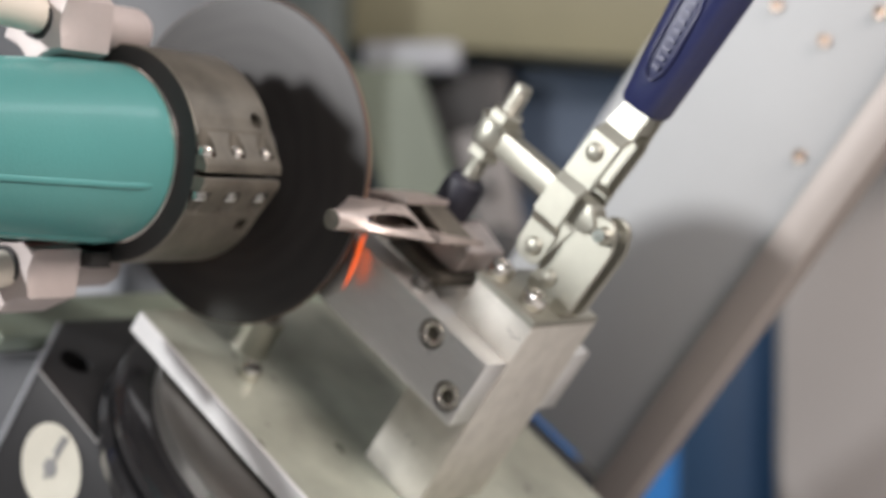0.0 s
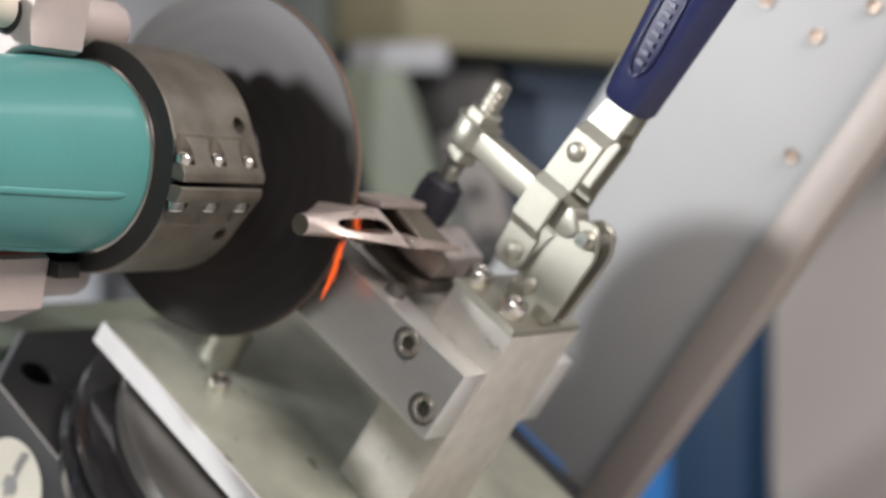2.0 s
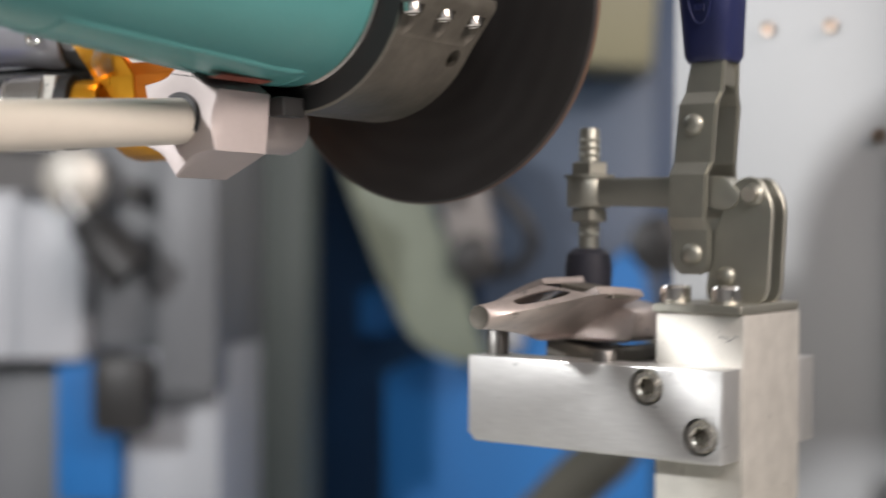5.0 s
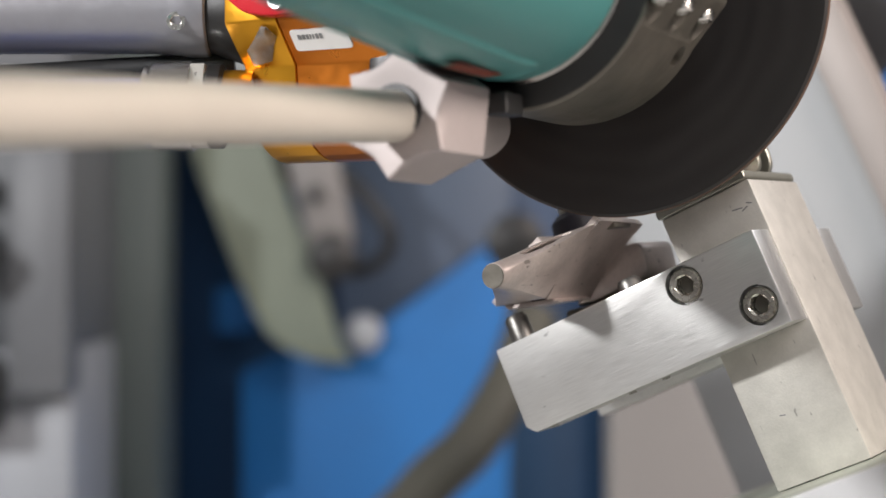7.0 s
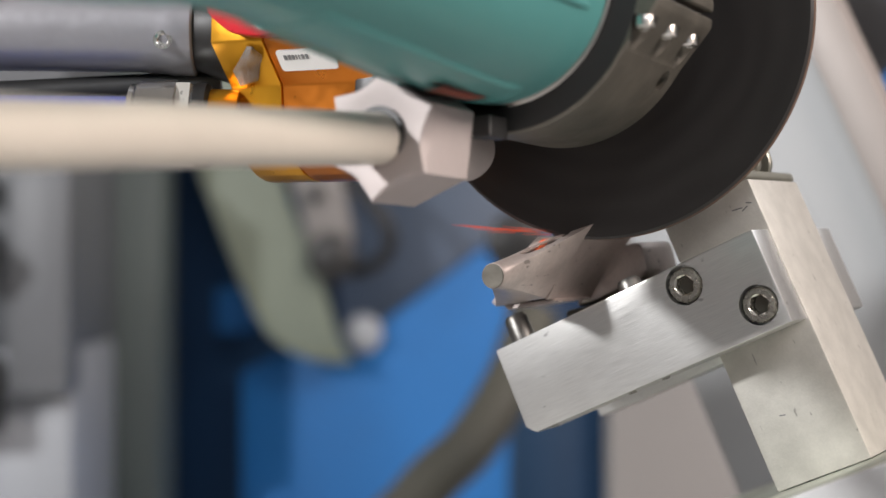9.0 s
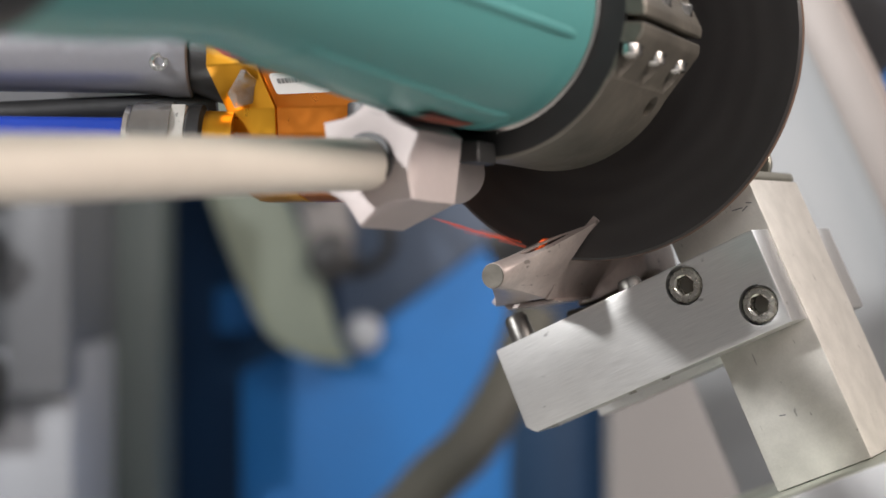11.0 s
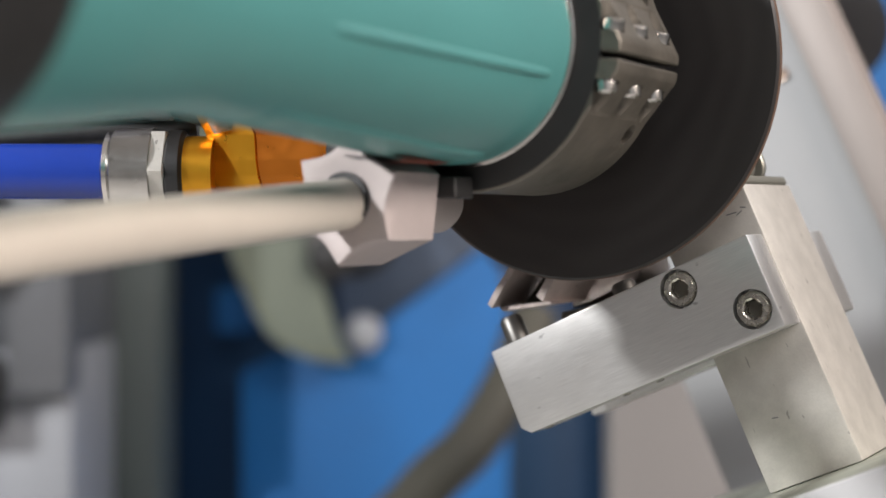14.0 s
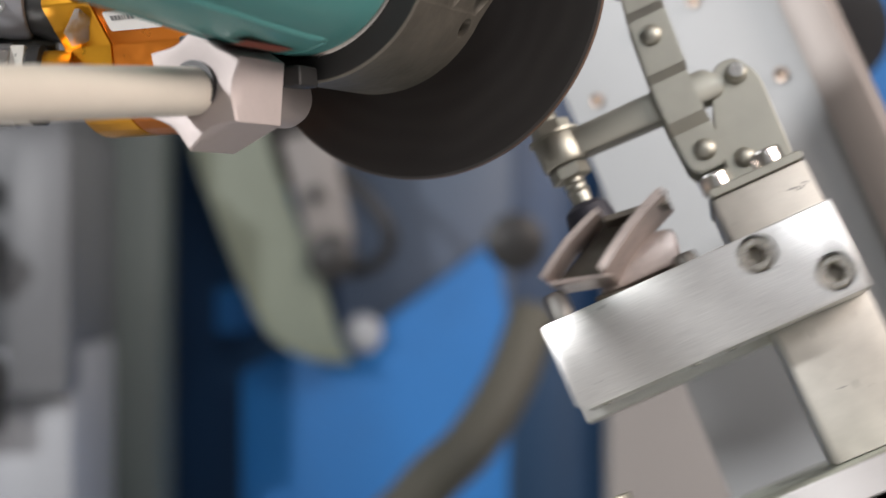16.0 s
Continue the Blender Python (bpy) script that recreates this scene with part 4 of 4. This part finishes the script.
    part("spindle_guard", lathe([(-0.042, 0.022), (-0.020, 0.020), (-0.0095, 0.019)], 48), BLACK_METAL, t)
    part("flange", lathe([(-0.0155, 0.02), (-0.0128, 0.021)], 48), BLACK_METAL, t, m=Matrix.Translation((0, -0.0056, 0)))
    disc = part("cutting_disc", lathe([(-0.0125, 0.004), (-0.0125, 0.030), (-0.0128, 0.050), (-0.0124, 0.0618), (-0.0118, 0.0625), (-0.0102, 0.0625), (-0.0096, 0.0618), (-0.0096, 0.004)], 128), DISC, t, "black resin cutting disc, spinning", m=Matrix.Translation((0, -0.0056, 0)))
    part("disc_edge", lathe([(-0.0120, 0.0621), (-0.0117, 0.0627), (-0.0103, 0.0627), (-0.0100, 0.0621)], 128), DISC_EDGE, disc, "worn brown edge", m=Matrix.Translation((0, -0.0056, 0)))
    return t, disc


def air_nozzle(sign):
    t = thing("air_nozzle", "cream plastic tube in a matt nickel star nut", "nozzle", "air nozzles on the grinder")
    c = Vector((-0.0128, -0.0982, sign * 0.0417))
    star = bmesh.new()
    rings, n = [], 72
    for y, tip, scoop in ((-0.0122, 0.0075, None), (-0.0130, 0.0102, None), (-0.0130, 0.0160, 0.0020), (-0.0124, 0.0166, 0.0019), (-0.0095, 0.0166, 0.0010), (-0.0050, 0.0166, 0.0002), (0.0072, 0.0166, 0.0), (0.0085, 0.0152, 0.0)):
        ring = []
        for i in range(n):
            a = 2 * math.pi * i / n
            f = abs(((a / (math.pi / 3)) % 1) - 0.5) * 2
            r = tip if scoop is None else tip * math.cos(math.pi / 6) / math.cos(f * math.pi / 6) - scoop * (1 - f * f)
            ring.append(star.verts.new((r * math.cos(a), y, r * math.sin(a))))
        rings.append(ring)
    for p, q in zip(rings, rings[1:]):
        for i in range(n):
            star.faces.new((p[i], p[(i + 1) % n], q[(i + 1) % n], q[i]))
    star.faces.new(rings[0])
    star.faces.new(rings[-1])
    part("star_nut", star, WHITE_METAL, t, "matt nickel star nut", m=Matrix.Translation(c) @ pose(0, 0, 0, 0, 30, 0), sharp=30)
    part("barrel", lathe([(0.008, 0.0080), (0.0095, 0.0080), (0.0100, 0.0084), (0.0310, 0.0084), (0.0335, 0.0074), (0.0335, 0.004), (0.025, 0.004)], 40), WHITE_METAL, t, "matt nickel nozzle barrel", m=Matrix.Translation(c))
    d = Vector((0, -1, sign * 0.085)).normalized()
    part("hose", tube([c + d * s for s in (0.008, 0.06, 0.12, 0.18, 0.24)], 0.0064, 28), CREAM, t, "cream plastic tube")
    part("seat_ring", lathe([(-0.0134, 0.0069), (-0.0115, 0.0069)], 32), BLACK_METAL, t, m=Matrix.Translation(c))
    return t


def tool_changer():
    """Built level, x to the robot's far side, then turned into the grinder's space."""
    t = thing("tool_changer", "orange and gold anodised robot tool changer", "tool changer")
    K = placed(*GRINDER_AT_SEVEN).inverted()

    def put(name, bm, material, label="", m=Matrix(), parent=None):
        return part(name, bm, material, parent or t, label, m=K @ m)
    T = Matrix.Translation((0, 0.426, 1.2 + 0.0506)) @ Matrix.Scale(0.964, 4)
    # a body with an overhanging front, its axis turned a little towards the viewer
    B = T @ Matrix.Translation((0, -0.015, 0)) @ pose(0, 0, 0, 0, 0, -25)
    low = [(0.0225 * math.cos(radians(a)), -0.0035 + 0.0225 * math.sin(radians(a))) for a in range(188, 361, 12)]
    section = [(0.020, 0.028), (-0.034, 0.028), (-0.034, 0.0126), (-0.0230, 0.0010)] + low

    def slice_of(u0, u1):
        return prism(section, u0, u1, 0.0006)

    def along(bm):
        bmesh.ops.transform(bm, verts=bm.verts, matrix=Matrix(((0, 1, 0, 0), (1, 0, 0, 0), (0, 0, 1, 0), (0, 0, 0, 1))))
        return bm
    put("master_plate", along(slice_of(-0.0540, -0.0367)), GOLD, "gold anodised master plate", B)
    put("tool_plate", along(slice_of(-0.0363, -0.0060)), ORANGE, "orange anodised tool plate", B)
    A = T @ Matrix.Translation((0, 0, 0.0195))
    put("coupling_ring", lathe([(-0.0716, 0.0122), (-0.0700, 0.0126), (-0.0600, 0.0160)], 48, "X"), BLACK, "", A)
    put("grey_arm", lathe([(-0.35, 0.0125), (-0.088, 0.0125), (-0.080, 0.0131), (-0.0775, 0.0136), (-0.0712, 0.0136), (-0.0706, 0.0130)], 64, "X"), GREY_TUBE, "grey anodised tube", A)
    put("set_screw", hexed([(0, 0.0026, 0), (-0.001, 0.0028, 0), (-0.001, 0.0017, 0), (-0.0008, 0.0016, 1), (0.001, 0.0016, 1)]), STEEL, "", T @ Matrix.Translation((-0.0790, -0.0122, 0.0150)))
    N = B @ Matrix.Translation((-0.0245, -0.0291, 0.0072)) @ pose(0, 0, 0, 43.5, 0, 0)
    put("label", prism(rounded([(-0.0092, -0.0036), (0.0092, -0.0036), (0.0092, 0.0036), (-0.0092, 0.0036)], 0.0012, 4), -0.0003, 0.0002), LABEL, "white label", N)
    for x0, x1 in ((0.0018, 0.0028), (0.0032, 0.0041), (0.0045, 0.0053), (0.0058, 0.0061), (0.0067, 0.0070), (0.0076, 0.0084), (0.0089, 0.0097)):
        put("print_bar", box(-0.0070 + x0 - 0.0018, -0.0070 + x1 - 0.0018, -0.0005, -0.0002, 0.0004, 0.0020), INK, "", N)
    put("clip_plate", prism(rounded([(-0.0165, 0.026), (0.003, 0.026), (0.007, 0.006), (-0.005, 0.008), (-0.0135, 0.012)], 0.002), -0.045, -0.0425, 0.0004, 1), ALU_DULL, "pale metal clip plate", T)
    put("clip_screw", hexed([(0, 0.0026, 0), (-0.001, 0.0028, 0), (-0.001, 0.0017, 0), (-0.0008, 0.0016, 1), (0.001, 0.0016, 1)]), STEEL, "", T @ Matrix.Translation((-0.0085, -0.0452, 0.0205)))
    # a creased foil tag stuck on the overhang
    bm = bmesh.new()
    rows = [[bm.verts.new(v) for v in row] for row in (
        ((-0.0060, -0.0010, -0.0070), (-0.0052, -0.0003, -0.0072), (0.0004, -0.0001, -0.0060)),
        ((-0.0056, -0.0016, -0.0010), (-0.0030, -0.0003, -0.0016), (0.0032, -0.0001, -0.0006)),
        ((-0.0010, -0.0020, 0.0034), (0.0008, -0.0007, 0.0026), (0.0060, -0.0010, 0.0030)),
        ((0.0020, -0.0008, 0.0066), (0.0034, -0.0004, 0.0062), (0.0062, -0.0022, 0.0048)))]
    for p, q in zip(rows, rows[1:]):
        for k in range(2):
            bm.faces.new((p[k], p[k + 1], q[k + 1], q[k]))
    bmesh.ops.solidify(bm, geom=bm.faces[:], thickness=0.0003)
    put("foil_tag", bm, STEEL, "creased silver foil tag", B @ Matrix.Translation((-0.0435, -0.0290, 0.0068)) @ pose(0, 0, 0, 43.5, 0, 0))
    put("red_block", prism(rounded([(-0.052, 0.034), (-0.052, 0.0205), (-0.044, 0.0142), (-0.036, 0.0128), (-0.016, 0.0134), (-0.016, 0.034)], 0.003), -0.0400, -0.0342, 0.0010), RED, "red enamel block", B)
    put("block_screw", hexed([(0, 0.0024, 0), (-0.001, 0.0026, 0), (-0.001, 0.0016, 0), (-0.0008, 0.0015, 1), (0.001, 0.0015, 1)]), STEEL, "", B @ Matrix.Translation((-0.0325, -0.0400, 0.0170)))
    P = T @ Matrix.Translation((0, -0.010, -0.0100))
    put("port", lathe([(-0.066, 0.0104), (-0.0655, 0.0108), (-0.056, 0.0108)], 36, "X"), GOLD, "", P)
    put("port_seal", lathe([(-0.0700, 0.0118), (-0.0690, 0.0126), (-0.0655, 0.0126), (-0.0645, 0.0112)], 36, "X"), BLACK, "black seal ring", P)
    put("fitting_nut", hexed([(0.0695, 0.0130, 1), (0.0700, 0.0138, 1), (0.0740, 0.0138, 1), (0.0745, 0.0130, 1)]), ALU_DULL, "steel fitting nut", P @ pose(0, 0, 0, 0, 0, 90))
    put("fitting_body", lathe([(-0.0890, 0.0100), (-0.0880, 0.0122), (-0.0868, 0.0118), (-0.0856, 0.0130), (-0.0742, 0.0134)], 40, "X"), STEEL, "polished push fitting", P)
    put("air_hose", tube([(-0.088, -0.010, -0.0100), (-0.14, -0.010, -0.0100), (-0.2, -0.008, -0.0095), (-0.3, 0, -0.009)], 0.0085, 28), BLUE_HOSE, "glossy blue air hose", T)
    put("cable", tube([(-0.064, 0.004, 0.0045), (-0.10, 0.002, 0.002), (-0.15, 0.002, -0.001), (-0.3, 0.01, -0.008)], 0.0040, 16), BLACK, "black cable", T)
    put("side_bracket", box(-0.010, 0.002, -0.012, 0.02, -0.004, 0.022, 0.004), BLACK_METAL, "", T)
    return t


def sparks(length, count, spread, label, material, thin=1.0):
    """Glowing streaks that run down from the origin along -z."""
    t = thing("spark_stream", label, "sparks", "grinding sparks")
    random.seed(5 + count)
    for k in range(count):
        s = length * k / count * 0.75
        x, y = random.uniform(-spread, spread), random.uniform(-spread, spread)
        w = random.uniform(0.00025, 0.0006) * thin
        part("spark", tube([(x, y, -s), (x * 1.5, y * 1.5, -s - length * 0.14), (x * 2, y * 2, -s - length * 0.28)], w, 6, w * 0.3), material, t)
    return t


hall()
work_lamp()
background()
POSITIONER = positioner()
FIXED = fixture()
CLAMP = toggle_clamp()
CASTING = casting()
OFFCUT = nozzle()
GRIND, SPIN = grinder()
NOZZLES = [air_nozzle(-1), air_nozzle(1)]
CHANGER = tool_changer()
STREAM = sparks(0.024, 22, 0.0007, "orange glowing stream of sparks under the disc", SPARK)
EMBER = sparks(0.006, 14, 0.0008, "small orange glow of hot metal in the cut", SPARK)
TRAIL = sparks(0.036, 18, 0.0006, "thin red trail of sparks along the disc", SPARK_DIM, 0.8)


def motions():
    def keyed(rows):
        return [(t, placed(*p)) for t, *p in rows]
    walk(POSITIONER, keyed(CRADLE))
    for ob in (FIXED, CLAMP, CASTING):
        walk(ob, keyed(FIXTURE))
    held = [(t, m) for t, m in keyed(FIXTURE) if t < 12.8]
    rest = placed(*FIXTURE[11][1:])
    held += [(12.8, rest), (12.84, rest)]
    # the cut piece tips over and drops to the floor
    for t, drop, tip in ((12.9, 0.035, 35), (13.0, 0.13, 90), (13.1, 0.30, 150), (13.2, 0.52, 215), (13.3, 0.80, 280), (13.36, 1.15, 300)):
        c = Vector((-0.042, -0.01, 0.025))
        turn = Matrix.Translation(c) @ pose(0, 0, 0, 0, -tip, 0) @ Matrix.Translation(-c)
        held.append((t, Matrix.Translation((-0.01, -0.03, -drop)) @ rest @ turn))
    held.append((SHOT, held[-1][1]))
    walk(OFFCUT, held)
    for ob in (GRIND, CHANGER, *NOZZLES):
        ob.scale = (1.035, 1.035, 1.035)
        walk(ob, keyed(GRINDER))
    # sparks come out of the cut while the disc is in it
    a, b = placed(*FIXTURE[0][1:]), placed(*FIXTURE[11][1:])
    inside = pose(-0.040, 0.007, 0.0045, 0, -13, 0)
    lying = pose(-0.012, 0.007, -0.008, 0, 90, 0)
    shown = pose(-0.0445, -0.0030, 0.0120, 0, -13, 0)
    after = pose(-0.0330, -0.0140, 0.0190, 0, -13, 0)
    walk(STREAM, [(0, a @ shown), (1.5, a @ shown), (2.3, a @ after), (3.2, a @ after), (3.4, a @ inside)] + [(t, m @ inside) for t, m in keyed(FIXTURE) if t > 3.6])
    hot, core = pose(-0.0405, -0.0036, 0.0245, 0, -13, 0), pose(-0.030, 0.007, -0.006, 0, -11, 0)
    hot_b = pose(-0.0340, -0.0036, 0.0306, 0, 60, 0)
    hot_c = pose(-0.0207, -0.0036, 0.0297, 0, 100, 0)
    later = [(t, m @ core) for t, m in keyed(FIXTURE) if t > 12.9]
    walk(EMBER, [(0, a @ core), (0.9, a @ core), (1.2, a @ hot), (3.2, a @ hot), (3.4, a @ core)] + [(t, m @ core) for t, m in keyed(FIXTURE) if 3.6 < t < 7]
         + [(7.33, b @ core), (7.43, b @ hot_c), (7.8, b @ hot_c), (9.0, b @ hot_b), (11.8, b @ hot_b), (11.9, b @ core)] + later)
    trail = [(t, b @ pose(x, -0.0036, z, 0, tip, 0)) for t, x, z, tip in ((7.43, -0.0202, 0.0292, 112), (8.4, -0.0253, 0.0294, 112), (9.0, -0.0320, 0.0316, 118), (9.3, -0.0338, 0.0316, 124), (11.3, -0.0418, 0.0318, 128), (11.6, -0.0408, 0.0311, 120))]
    walk(TRAIL, [(t, m @ lying) for t, m in keyed(FIXTURE) if t < 7]
         + [(7.3, b @ lying), (7.36, b @ pose(-0.012, 0.007, -0.008, 0, 103, 0)), *trail, (11.75, b @ lying), (12.8, b @ lying)] + [(t, m @ lying) for t, m in keyed(FIXTURE) if t > 12.9])
    walk(SPIN, [(0.1 * k, pose(0, 0, 0, 0, 80 * k, 0)) for k in range(161)])


motions()
